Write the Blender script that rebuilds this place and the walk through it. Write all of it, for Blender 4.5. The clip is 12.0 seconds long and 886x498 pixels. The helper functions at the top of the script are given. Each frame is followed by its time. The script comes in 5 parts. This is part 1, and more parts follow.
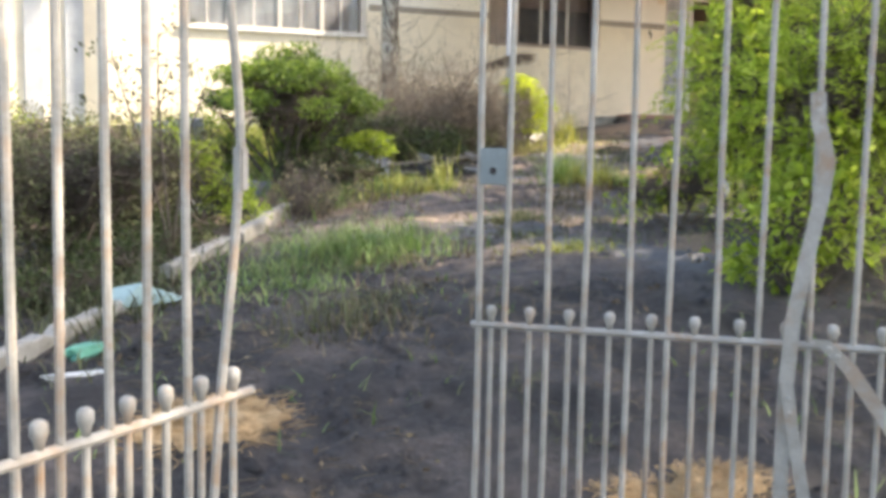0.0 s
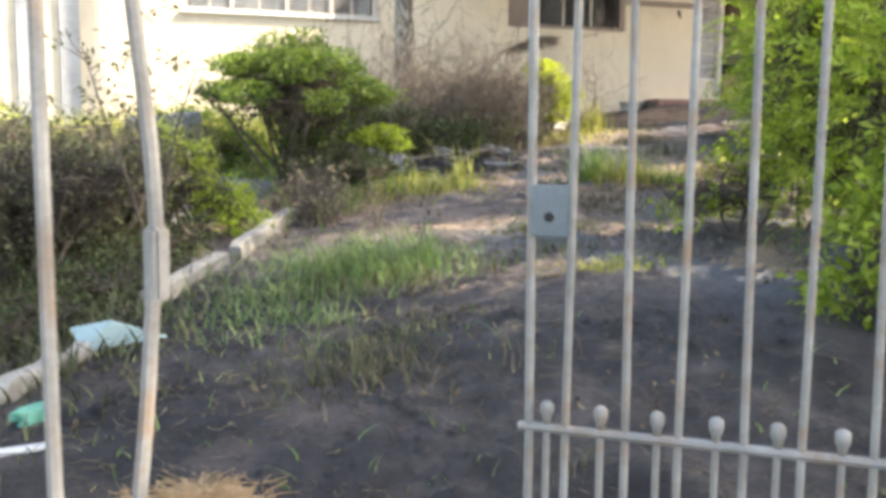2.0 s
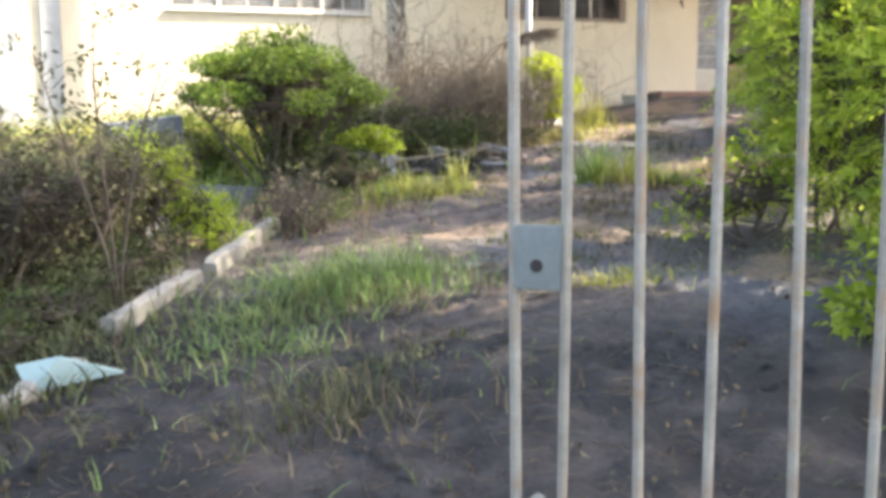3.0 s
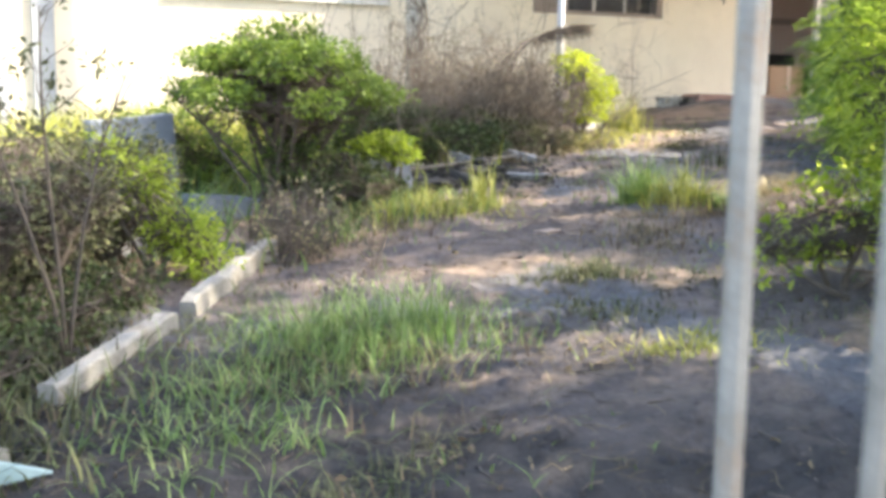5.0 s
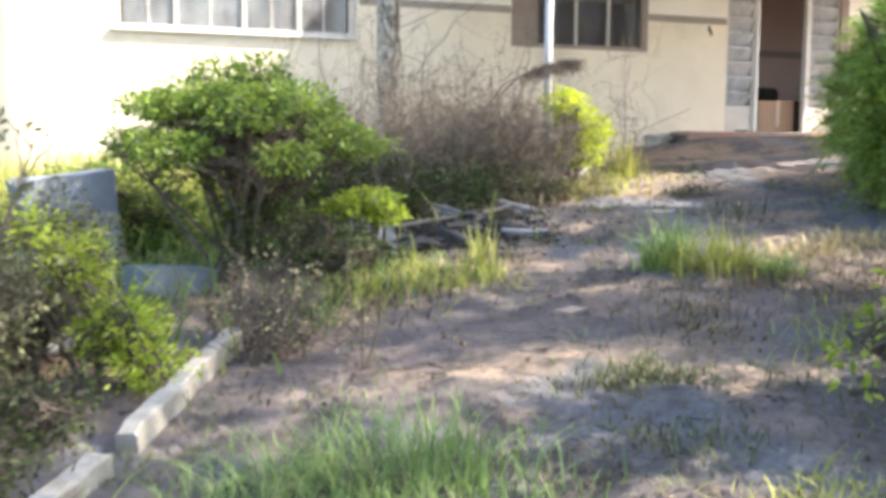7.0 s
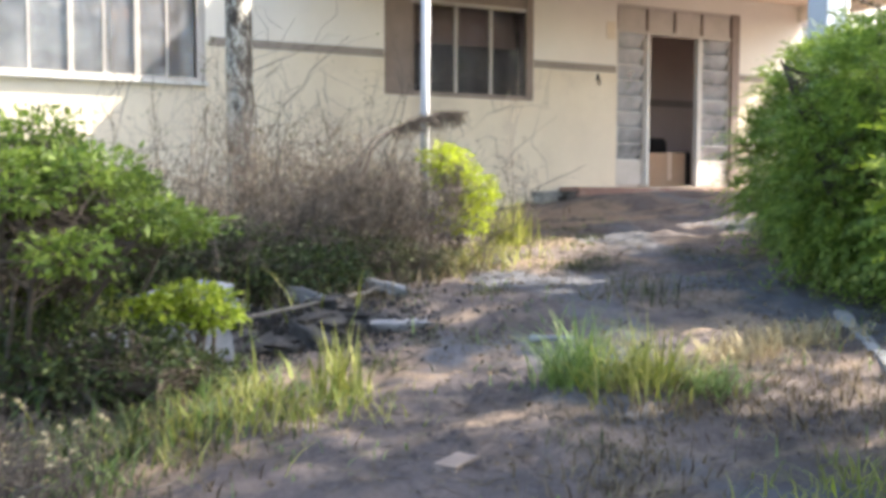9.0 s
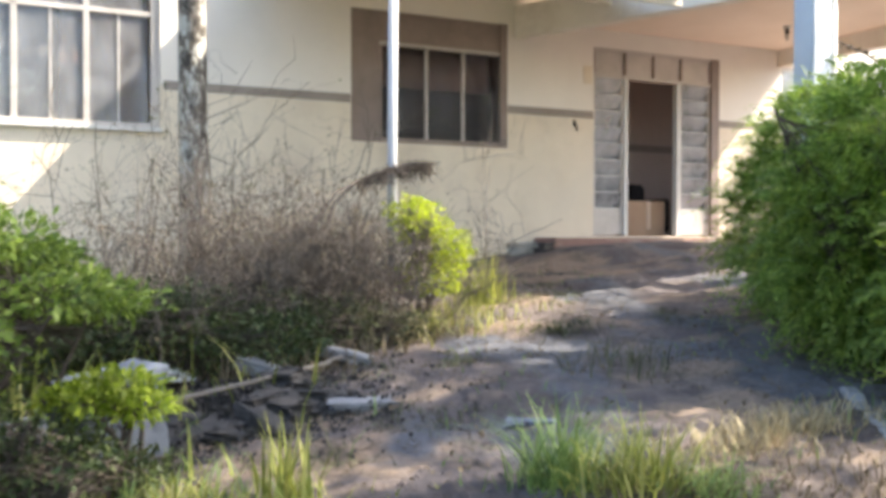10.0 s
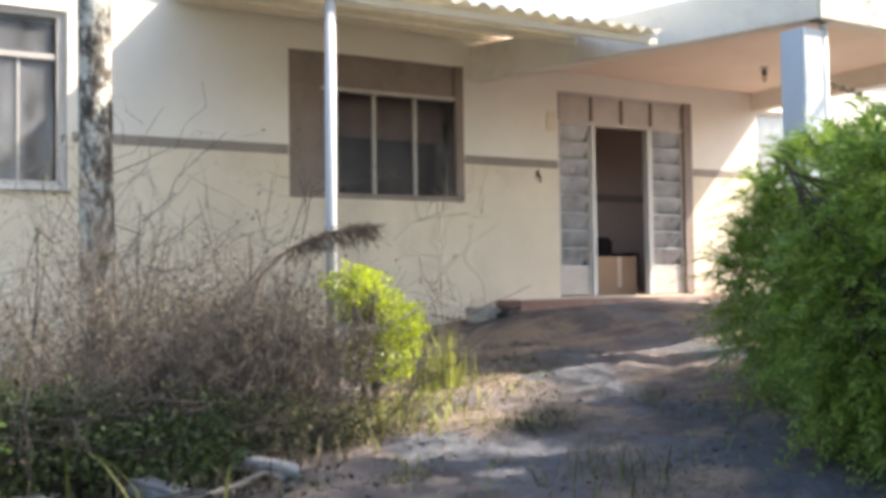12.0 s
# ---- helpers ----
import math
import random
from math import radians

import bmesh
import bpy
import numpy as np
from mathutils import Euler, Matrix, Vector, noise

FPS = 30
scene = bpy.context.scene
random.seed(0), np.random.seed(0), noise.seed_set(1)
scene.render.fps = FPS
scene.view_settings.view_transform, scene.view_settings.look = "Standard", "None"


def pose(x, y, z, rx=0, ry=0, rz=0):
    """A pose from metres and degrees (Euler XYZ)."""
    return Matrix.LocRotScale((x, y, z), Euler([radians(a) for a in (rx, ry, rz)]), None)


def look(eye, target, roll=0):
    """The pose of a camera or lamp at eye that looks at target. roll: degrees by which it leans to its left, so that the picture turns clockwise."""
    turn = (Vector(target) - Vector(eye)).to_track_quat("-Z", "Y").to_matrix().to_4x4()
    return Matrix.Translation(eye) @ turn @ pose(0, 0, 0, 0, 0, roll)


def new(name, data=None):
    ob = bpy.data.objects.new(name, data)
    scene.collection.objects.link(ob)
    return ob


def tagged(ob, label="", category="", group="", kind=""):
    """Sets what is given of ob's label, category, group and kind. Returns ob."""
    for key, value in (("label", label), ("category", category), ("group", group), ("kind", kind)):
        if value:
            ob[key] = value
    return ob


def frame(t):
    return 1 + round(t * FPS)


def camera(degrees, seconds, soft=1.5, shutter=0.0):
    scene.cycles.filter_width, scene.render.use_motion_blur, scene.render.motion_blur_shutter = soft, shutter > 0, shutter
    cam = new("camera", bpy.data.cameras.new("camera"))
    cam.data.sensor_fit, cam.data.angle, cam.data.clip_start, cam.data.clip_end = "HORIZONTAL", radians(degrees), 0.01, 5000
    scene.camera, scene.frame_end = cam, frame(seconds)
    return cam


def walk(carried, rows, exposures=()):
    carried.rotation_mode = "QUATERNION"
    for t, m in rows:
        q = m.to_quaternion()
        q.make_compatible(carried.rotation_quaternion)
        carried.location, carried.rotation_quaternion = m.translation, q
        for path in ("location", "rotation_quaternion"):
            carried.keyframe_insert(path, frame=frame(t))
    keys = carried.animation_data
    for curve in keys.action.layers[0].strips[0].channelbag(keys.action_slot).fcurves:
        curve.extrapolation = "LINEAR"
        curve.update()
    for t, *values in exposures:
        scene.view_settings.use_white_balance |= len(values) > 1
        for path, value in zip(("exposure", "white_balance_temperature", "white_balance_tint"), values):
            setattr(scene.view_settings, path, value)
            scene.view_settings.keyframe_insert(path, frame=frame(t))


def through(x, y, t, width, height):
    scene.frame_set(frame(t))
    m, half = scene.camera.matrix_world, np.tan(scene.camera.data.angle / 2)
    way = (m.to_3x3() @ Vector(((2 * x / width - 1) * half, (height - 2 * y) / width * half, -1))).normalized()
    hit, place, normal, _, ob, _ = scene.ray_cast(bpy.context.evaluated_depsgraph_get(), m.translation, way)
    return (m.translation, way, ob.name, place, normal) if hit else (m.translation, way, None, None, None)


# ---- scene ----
cam = camera(49.4, 12.0, soft=4.0, shutter=0.5)
PATH = [
    (0, (-9.763, -15.784, -0.864), (-9.158, -13.887, -1.051), 1.1),
    (0.5, (-9.727, -15.556, -0.845), (-9.131, -13.657, -1.043), 1.3),
    (1, (-9.648, -15.352, -0.8), (-9.061, -13.452, -1.007), 1.1),
    (1.5, (-9.587, -15.136, -0.776), (-9.01, -13.233, -0.992), 0.9),
    (2, (-9.547, -14.937, -0.728), (-8.973, -13.034, -0.954), 0.6),
    (2.5, (-9.446, -14.722, -0.709), (-8.873, -12.82, -0.943), 0.2),
    (3, (-9.335, -14.509, -0.664), (-8.769, -12.605, -0.903), -0.4),
    (5, (-9.109, -13.485, -0.518), (-8.567, -11.577, -0.778), 1.0),
    (5.5, (-9.154, -13.212, -0.46), (-8.611, -11.305, -0.721), 1.0),
    (6, (-9.126, -12.903, -0.436), (-8.578, -10.996, -0.687), 0.6),
    (6.5, (-9.106, -12.642, -0.388), (-8.533, -10.739, -0.608), 0.5),
    (8.3, (-8.653, -11.328, -0.237), (-7.85, -9.503, -0.388), 0.1),
    (8.5, (-8.599, -11.215, -0.184), (-7.777, -9.397, -0.324), 0.2),
    (9, (-8.384, -10.968, -0.138), (-7.529, -9.163, -0.248), 0.1),
    (9.5, (-8.205, -10.72, -0.06), (-7.327, -8.924, -0.131), 0.3),
    (10, (-8.069, -10.418, 0.012), (-7.165, -8.635, -0.017), 0.1),
    (10.5, (-7.914, -10.182, 0.048), (-6.994, -8.406, 0.058), -0.1),
    (11, (-7.763, -9.888, 0.12), (-6.818, -8.126, 0.148), -0.6),
    (11.5, (-7.652, -9.63, 0.188), (-6.693, -7.876, 0.228), -0.7),
    (12, (-7.45, -9.382, 0.22), (-6.471, -7.639, 0.285), -0.8),
]
walk(cam, [(t, look(eye, target, roll)) for t, eye, target, roll in PATH], [(0, 2.28, 7650, 11), (3, 2.42, 7650, 11), (5, 2.6, 7300, 10), (8, 2.38, 6900, 10), (10.5, 2.05, 6850, 10), (12, 1.92, 6800, 10)])
# ---- world and sun ----
SUN = Vector((1.0, -0.4, 1.08)).normalized()
world = bpy.data.worlds.new("sky")
scene.world = world
world.use_nodes = True
wn = world.node_tree.nodes
sky = wn.new("ShaderNodeTexSky")
sky.sky_type, sky.sun_disc = "NISHITA", False
sky.sun_elevation = math.asin(SUN.z)
sky.sun_rotation = math.atan2(SUN.x, SUN.y)
sky.dust_density = 2.0
wn["Background"].inputs["Strength"].default_value = 0.15
world.node_tree.links.new(sky.outputs[0], wn["Background"].inputs["Color"])
sun = new("sun", bpy.data.lights.new("sun", "SUN"))
sun.data.energy, sun.data.angle, sun.data.color = 4.1, radians(0.6), (1.0, 0.94, 0.84)
sun.matrix_world = look(SUN * 30, (0, 0, 0))


# ---- materials ----
def ramp(nt, fac, stops):
    n = nt.nodes.new("ShaderNodeValToRGB")
    while len(n.color_ramp.elements) < len(stops):
        n.color_ramp.elements.new(0.5)
    for e, (p, c) in zip(n.color_ramp.elements, stops):
        e.position, e.color = p, (*c, 1)
    nt.links.new(fac, n.inputs[0])
    return n.outputs[0]


def noise_out(nt, scale, detail=4.0, rough=0.6, stretch=None):
    n = nt.nodes.new("ShaderNodeTexNoise")
    n.inputs["Scale"].default_value, n.inputs["Detail"].default_value, n.inputs["Roughness"].default_value = scale, detail, rough
    c = nt.nodes.new("ShaderNodeTexCoord")
    if stretch:
        m = nt.nodes.new("ShaderNodeMapping")
        m.inputs["Scale"].default_value = stretch
        nt.links.new(c.outputs["Object"], m.inputs[0])
        nt.links.new(m.outputs[0], n.inputs["Vector"])
    else:
        nt.links.new(c.outputs["Object"], n.inputs["Vector"])
    return n.outputs["Fac"]


def mixed(nt, fac, a, b, kind="MIX"):
    n = nt.nodes.new("ShaderNodeMix")
    n.data_type, n.blend_type = "RGBA", kind
    for value, slot in ((fac, n.inputs[0]), (a, n.inputs[6]), (b, n.inputs[7])):
        if isinstance(value, float):
            slot.default_value = value
        elif isinstance(value, tuple):
            slot.default_value = (*value, 1)
        else:
            nt.links.new(value, slot)
    return n.outputs[2]


def material(name, stops, scale=3.0, fine=40.0, rough=0.8, metal=0.0, bump=0.3, depth=0.01, fine_mix=0.35, stretch=None, stains=None, stain_scale=1.2):
    """Large variation by the ramp's stops, grain by a fine noise, stains with a shape of their own, relief by the grain."""
    m = bpy.data.materials.new(name)
    m.use_nodes = True
    nt = m.node_tree
    b = nt.nodes["Principled BSDF"]
    col = ramp(nt, noise_out(nt, scale, 5.0, 0.65, stretch), stops)
    grain = noise_out(nt, fine, 3.0, 0.7, stretch)
    col = mixed(nt, fine_mix, col, ramp(nt, grain, [(0.3, (0.25, 0.25, 0.25)), (0.7, (1, 1, 1))]), "MULTIPLY")
    if stains:
        blot = ramp(nt, noise_out(nt, stain_scale, 6.0, 0.7), [(0.5, (0, 0, 0)), (0.68, (1, 1, 1))])
        col = mixed(nt, blot, col, stains)
    nt.links.new(col, b.inputs["Base Color"])
    b.inputs["Roughness"].default_value, b.inputs["Metallic"].default_value = rough, metal
    if bump:
        n = nt.nodes.new("ShaderNodeBump")
        n.inputs["Strength"].default_value, n.inputs["Distance"].default_value = bump, depth
        nt.links.new(grain, n.inputs["Height"])
        nt.links.new(n.outputs[0], b.inputs["Normal"])
    return m


def leaf_material(name, stops, gloss=0.55, through=0.35):
    """Leaves: each one takes its own tone, and some light goes through it."""
    m = bpy.data.materials.new(name)
    m.use_nodes = True
    nt = m.node_tree
    b = nt.nodes["Principled BSDF"]
    g = nt.nodes.new("ShaderNodeNewGeometry")
    col = ramp(nt, g.outputs["Random Per Island"], stops)
    col = mixed(nt, 0.5, col, ramp(nt, noise_out(nt, 2.5), [(0.35, (0.55, 0.55, 0.5)), (0.65, (1.15, 1.15, 1.0))]), "MULTIPLY")
    nt.links.new(col, b.inputs["Base Color"])
    b.inputs["Roughness"].default_value = gloss
    t = nt.nodes.new("ShaderNodeBsdfTranslucent")
    nt.links.new(col, t.inputs["Color"])
    mix = nt.nodes.new("ShaderNodeMixShader")
    mix.inputs[0].default_value = through
    nt.links.new(b.outputs[0], mix.inputs[1])
    nt.links.new(t.outputs[0], mix.inputs[2])
    nt.links.new(mix.outputs[0], nt.nodes["Material Output"].inputs["Surface"])
    return m


def glass_material(name, tint, rough=0.05, dirt=0.3, index=1.55):
    """Dusty window glass: mostly clear, with streaks of dirt."""
    m = bpy.data.materials.new(name)
    m.use_nodes = True
    nt = m.node_tree
    b = nt.nodes["Principled BSDF"]
    b.inputs["Base Color"].default_value = (*tint, 1)
    b.inputs["Roughness"].default_value = rough
    b.inputs["IOR"].default_value = 1.5
    clear = nt.nodes.new("ShaderNodeBsdfTransparent")
    mix = nt.nodes.new("ShaderNodeMixShader")
    fac = ramp(nt, noise_out(nt, 3.0, 6.0, 0.7), [(0.35, (dirt * 0.5,) * 3), (0.75, (min(1, dirt * 2),) * 3)])
    nt.links.new(fac, mix.inputs[0])
    nt.links.new(clear.outputs[0], mix.inputs[1])
    nt.links.new(b.outputs[0], mix.inputs[2])
    gl = nt.nodes.new("ShaderNodeBsdfGlossy")
    gl.inputs["Roughness"].default_value = 0.03
    fr = nt.nodes.new("ShaderNodeFresnel")
    fr.inputs["IOR"].default_value = index
    mix2 = nt.nodes.new("ShaderNodeMixShader")
    nt.links.new(fr.outputs[0], mix2.inputs[0])
    nt.links.new(mix.outputs[0], mix2.inputs[1])
    nt.links.new(gl.outputs[0], mix2.inputs[2])
    nt.links.new(mix2.outputs[0], nt.nodes["Material Output"].inputs["Surface"])
    return m


def soil_material():
    """Pale trodden soil, turning to dark burnt soil with shade in its tone towards the gate; damp and ashy blotches,
    sandy bands for sun streaks, fine crumbs.
    """
    m = bpy.data.materials.new("soil")
    m.use_nodes = True
    nt = m.node_tree
    b = nt.nodes["Principled BSDF"]
    pale = ramp(nt, noise_out(nt, 0.8, 6.0, 0.65), [(0.32, (0.07, 0.058, 0.057)), (0.5, (0.13, 0.107, 0.106)), (0.66, (0.26, 0.2, 0.17))])
    # burnt soil, its tone lowered further for the shade under the shrubs
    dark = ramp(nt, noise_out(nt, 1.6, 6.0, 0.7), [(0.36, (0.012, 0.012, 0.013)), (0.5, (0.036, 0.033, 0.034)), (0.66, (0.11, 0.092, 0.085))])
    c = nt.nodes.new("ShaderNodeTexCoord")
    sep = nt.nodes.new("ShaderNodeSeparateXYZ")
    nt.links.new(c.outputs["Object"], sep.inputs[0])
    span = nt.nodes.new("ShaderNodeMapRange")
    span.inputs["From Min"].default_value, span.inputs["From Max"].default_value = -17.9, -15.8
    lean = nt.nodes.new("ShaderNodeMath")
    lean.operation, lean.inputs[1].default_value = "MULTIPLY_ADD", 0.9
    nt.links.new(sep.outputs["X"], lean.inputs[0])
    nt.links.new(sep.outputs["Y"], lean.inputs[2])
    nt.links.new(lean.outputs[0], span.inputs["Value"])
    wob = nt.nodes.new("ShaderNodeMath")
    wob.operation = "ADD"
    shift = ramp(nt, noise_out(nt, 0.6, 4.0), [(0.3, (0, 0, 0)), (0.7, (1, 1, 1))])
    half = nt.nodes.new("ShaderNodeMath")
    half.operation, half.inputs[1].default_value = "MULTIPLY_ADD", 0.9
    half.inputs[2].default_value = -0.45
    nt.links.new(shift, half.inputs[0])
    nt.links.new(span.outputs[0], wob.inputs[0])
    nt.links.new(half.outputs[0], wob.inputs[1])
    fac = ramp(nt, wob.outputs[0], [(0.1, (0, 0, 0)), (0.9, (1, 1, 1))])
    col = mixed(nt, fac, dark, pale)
    # pale sandy bands that paint the sun streaks across the drive
    sunlit_sand = ramp(nt, noise_out(nt, 1.0, 5.0, 0.6, (0.55, 1.9, 1)), [(0.5, (0, 0, 0)), (0.6, (1, 1, 1))])
    worn = mixed(nt, sunlit_sand, col, (0.31, 0.225, 0.165))
    ash = ramp(nt, noise_out(nt, 0.9, 4.0, 0.55, (1.1, 0.8, 1)), [(0.52, (0, 0, 0)), (0.6, (1, 1, 1))])
    worn = mixed(nt, ash, worn, (0.135, 0.135, 0.15))
    col = mixed(nt, fac, col, worn)
    blot = ramp(nt, noise_out(nt, 2.6, 7.0, 0.75), [(0.52, (0, 0, 0)), (0.66, (1, 1, 1))])
    col = mixed(nt, blot, col, mixed(nt, 0.6, col, (0.045, 0.038, 0.037)))
    grain = noise_out(nt, 28.0, 5.0, 0.75)
    col = mixed(nt, 0.55, col, ramp(nt, grain, [(0.3, (0.35, 0.35, 0.35)), (0.66, (1.1, 1.1, 1.1))]), "MULTIPLY")
    nt.links.new(col, b.inputs["Base Color"])
    b.inputs["Roughness"].default_value = 0.95
    n = nt.nodes.new("ShaderNodeBump")
    n.inputs["Strength"].default_value, n.inputs["Distance"].default_value = 0.9, 0.03
    nt.links.new(grain, n.inputs["Height"])
    nt.links.new(n.outputs[0], b.inputs["Normal"])
    return m


M_SOIL = soil_material()
M_WALL_UP = material("cream_paint", [(0.35, (0.68, 0.635, 0.57)), (0.65, (0.76, 0.71, 0.64))], 0.7, 60, 0.85, bump=0.15, depth=0.004, fine_mix=0.06)
M_WALL_LOW = material("beige_paint", [(0.3, (0.63, 0.545, 0.43)), (0.65, (0.72, 0.63, 0.5))], 1.0, 60, 0.85, bump=0.15, depth=0.004, fine_mix=0.08, stains=(0.54, 0.465, 0.375), stain_scale=0.8)
M_BAND = material("band_paint", [(0.3, (0.26, 0.22, 0.19)), (0.7, (0.34, 0.29, 0.25))], 2.0, 50, 0.8, bump=0.1, depth=0.003)
M_CEIL = material("peach_paint", [(0.3, (0.74, 0.6, 0.49)), (0.7, (0.82, 0.68, 0.57))], 1.2, 50, 0.9, bump=0.1, depth=0.003, fine_mix=0.08)
M_BEAM = material("porch_paint", [(0.3, (0.74, 0.68, 0.6)), (0.7, (0.82, 0.76, 0.68))], 1.5, 50, 0.9, bump=0.2, depth=0.004, fine_mix=0.08, stains=(0.62, 0.56, 0.49))
M_COLUMN = material("blue_white_paint", [(0.3, (0.42, 0.47, 0.54)), (0.7, (0.5, 0.55, 0.62))], 1.5, 50, 0.8, bump=0.1, depth=0.003, fine_mix=0.08)
M_FRAME = material("brown_frame_paint", [(0.3, (0.2, 0.15, 0.125)), (0.7, (0.28, 0.22, 0.19))], 3.0, 60, 0.7, bump=0.15, depth=0.003, fine_mix=0.2)
M_STEEL = material("pale_steel_paint", [(0.3, (0.42, 0.38, 0.34)), (0.7, (0.54, 0.49, 0.45))], 3.0, 60, 0.55, bump=0.1, depth=0.002, fine_mix=0.2)
M_WHITEF = material("white_frame_paint", [(0.3, (0.5, 0.485, 0.46)), (0.7, (0.6, 0.585, 0.56))], 3.0, 60, 0.6, bump=0.1, depth=0.002, fine_mix=0.1)
M_POLE = material("pole_paint", [(0.3, (0.4, 0.4, 0.42)), (0.7, (0.5, 0.5, 0.52))], 3.0, 60, 0.5, bump=0.1, depth=0.002, fine_mix=0.15)
M_GATE = material("gate_paint", [(0.3, (0.22, 0.21, 0.19)), (0.6, (0.34, 0.325, 0.3)), (0.8, (0.43, 0.415, 0.385))], 9.0, 90, 0.5, bump=0.25, depth=0.002, fine_mix=0.3, stains=(0.26, 0.17, 0.11), stain_scale=7.0)
M_LOCK = material("lock_plate_paint", [(0.3, (0.14, 0.17, 0.178)), (0.7, (0.2, 0.235, 0.245))], 9.0, 90, 0.5, bump=0.2, depth=0.002, fine_mix=0.2)
M_KERB = material("whitewashed_kerb", [(0.3, (0.26, 0.245, 0.22)), (0.6, (0.4, 0.38, 0.345))], 3.0, 50, 0.9, bump=0.6, depth=0.01, fine_mix=0.35, stains=(0.19, 0.165, 0.14), stain_scale=4.0)
M_SLATE = material("slate_grey_concrete", [(0.3, (0.14, 0.16, 0.2)), (0.7, (0.22, 0.245, 0.29))], 3.0, 50, 0.85, bump=0.4, depth=0.006, fine_mix=0.25)
M_STONE = material("weathered_stone", [(0.3, (0.2, 0.2, 0.21)), (0.7, (0.33, 0.33, 0.34))], 4.0, 60, 0.9, bump=0.4, depth=0.006, fine_mix=0.3)
M_CONC = material("grey_concrete", [(0.3, (0.3, 0.31, 0.33)), (0.7, (0.44, 0.45, 0.48))], 3.0, 50, 0.9, bump=0.5, depth=0.008, fine_mix=0.25)
M_WOOD = material("weathered_wood", [(0.3, (0.16, 0.135, 0.115)), (0.7, (0.27, 0.235, 0.2))], 5.0, 60, 0.9, bump=0.4, depth=0.004, fine_mix=0.35, stretch=(0.2, 1, 1))
M_WHITE = material("broken_white_panel", [(0.3, (0.52, 0.52, 0.5)), (0.7, (0.7, 0.7, 0.68))], 4.0, 60, 0.8, bump=0.3, depth=0.005, fine_mix=0.2)
M_REDSTEP = material("red_cement", [(0.3, (0.22, 0.12, 0.1)), (0.7, (0.34, 0.2, 0.165))], 2.0, 60, 0.8, bump=0.2, depth=0.004, fine_mix=0.3, stains=(0.3, 0.24, 0.2))
M_TILE = leaf_material("aged_roof_sheet", [(0.0, (0.62, 0.58, 0.51)), (1.0, (0.72, 0.67, 0.59))], 0.9, 0.3)
M_BARK = material("lichen_bark", [(0.4, (0.05, 0.042, 0.035)), (0.5, (0.17, 0.145, 0.12)), (0.56, (0.5, 0.48, 0.43))], 9.0, 50, 0.95, bump=1.0, depth=0.02, fine_mix=0.5, stretch=(1, 1, 0.5), stains=(0.58, 0.57, 0.52), stain_scale=5.0)
M_STEM = material("dark_stem", [(0.3, (0.07, 0.055, 0.045)), (0.7, (0.14, 0.11, 0.09))], 9.0, 60, 0.9, bump=0.5, depth=0.006)
M_TWIG = material("dry_twig", [(0.3, (0.075, 0.06, 0.05)), (0.7, (0.2, 0.165, 0.135))], 6.0, 60, 0.95, bump=0.0)
M_STRAW = leaf_material("straw", [(0.0, (0.3, 0.24, 0.14)), (0.5, (0.42, 0.34, 0.21)), (1.0, (0.52, 0.44, 0.29))], 0.8, 0.2)
M_HAY = material("straw_heap", [(0.3, (0.4, 0.25, 0.12)), (0.5, (0.58, 0.39, 0.21)), (0.7, (0.68, 0.5, 0.3))], 6.0, 70, 0.95, bump=0.9, depth=0.012, fine_mix=0.45)
M_LEAF = leaf_material("green_leaf", [(0.0, (0.075, 0.12, 0.022)), (0.5, (0.16, 0.24, 0.042)), (1.0, (0.27, 0.36, 0.065))], 0.55, 0.48)
M_DRY = leaf_material("brown_dry_leaf", [(0.0, (0.09, 0.065, 0.045)), (0.5, (0.16, 0.12, 0.08)), (1.0, (0.27, 0.215, 0.14))], 0.85, 0.2)
M_LEAFY = leaf_material("yellow_leaf", [(0.0, (0.15, 0.23, 0.02)), (0.5, (0.45, 0.54, 0.03)), (1.0, (0.6, 0.66, 0.07))], 0.5, 0.6)
M_LEAFD = leaf_material("dusty_leaf", [(0.0, (0.055, 0.06, 0.03)), (0.5, (0.1, 0.105, 0.055)), (1.0, (0.17, 0.18, 0.09))], 0.8, 0.25)
M_FERN = leaf_material("feathery_leaf", [(0.0, (0.09, 0.165, 0.03)), (0.5, (0.2, 0.31, 0.055)), (1.0, (0.38, 0.48, 0.11))], 0.5, 0.52)
# green leaf darkened to put the undergrowth's shade into its colour
M_SHADE_LEAF = leaf_material("shaded_green_leaf", [(0.0, (0.03, 0.045, 0.014)), (0.5, (0.055, 0.085, 0.024)), (1.0, (0.11, 0.135, 0.045))], 0.6, 0.25)
M_LIME = leaf_material("lime_leaf", [(0.0, (0.2, 0.29, 0.03)), (0.5, (0.36, 0.47, 0.055)), (1.0, (0.54, 0.62, 0.13))], 0.5, 0.66)
M_GRASS = leaf_material("green_grass", [(0.0, (0.1, 0.17, 0.05)), (0.5, (0.19, 0.3, 0.09)), (1.0, (0.34, 0.42, 0.17))], 0.6, 0.4)
M_GRASSY = leaf_material("yellow_grass", [(0.0, (0.18, 0.21, 0.04)), (0.5, (0.3, 0.33, 0.07)), (1.0, (0.46, 0.44, 0.15))], 0.6, 0.4)
M_BOX = material("cardboard", [(0.3, (0.5, 0.34, 0.23)), (0.7, (0.58, 0.41, 0.29))], 2.0, 60, 0.85, bump=0.1, depth=0.002, fine_mix=0.12)
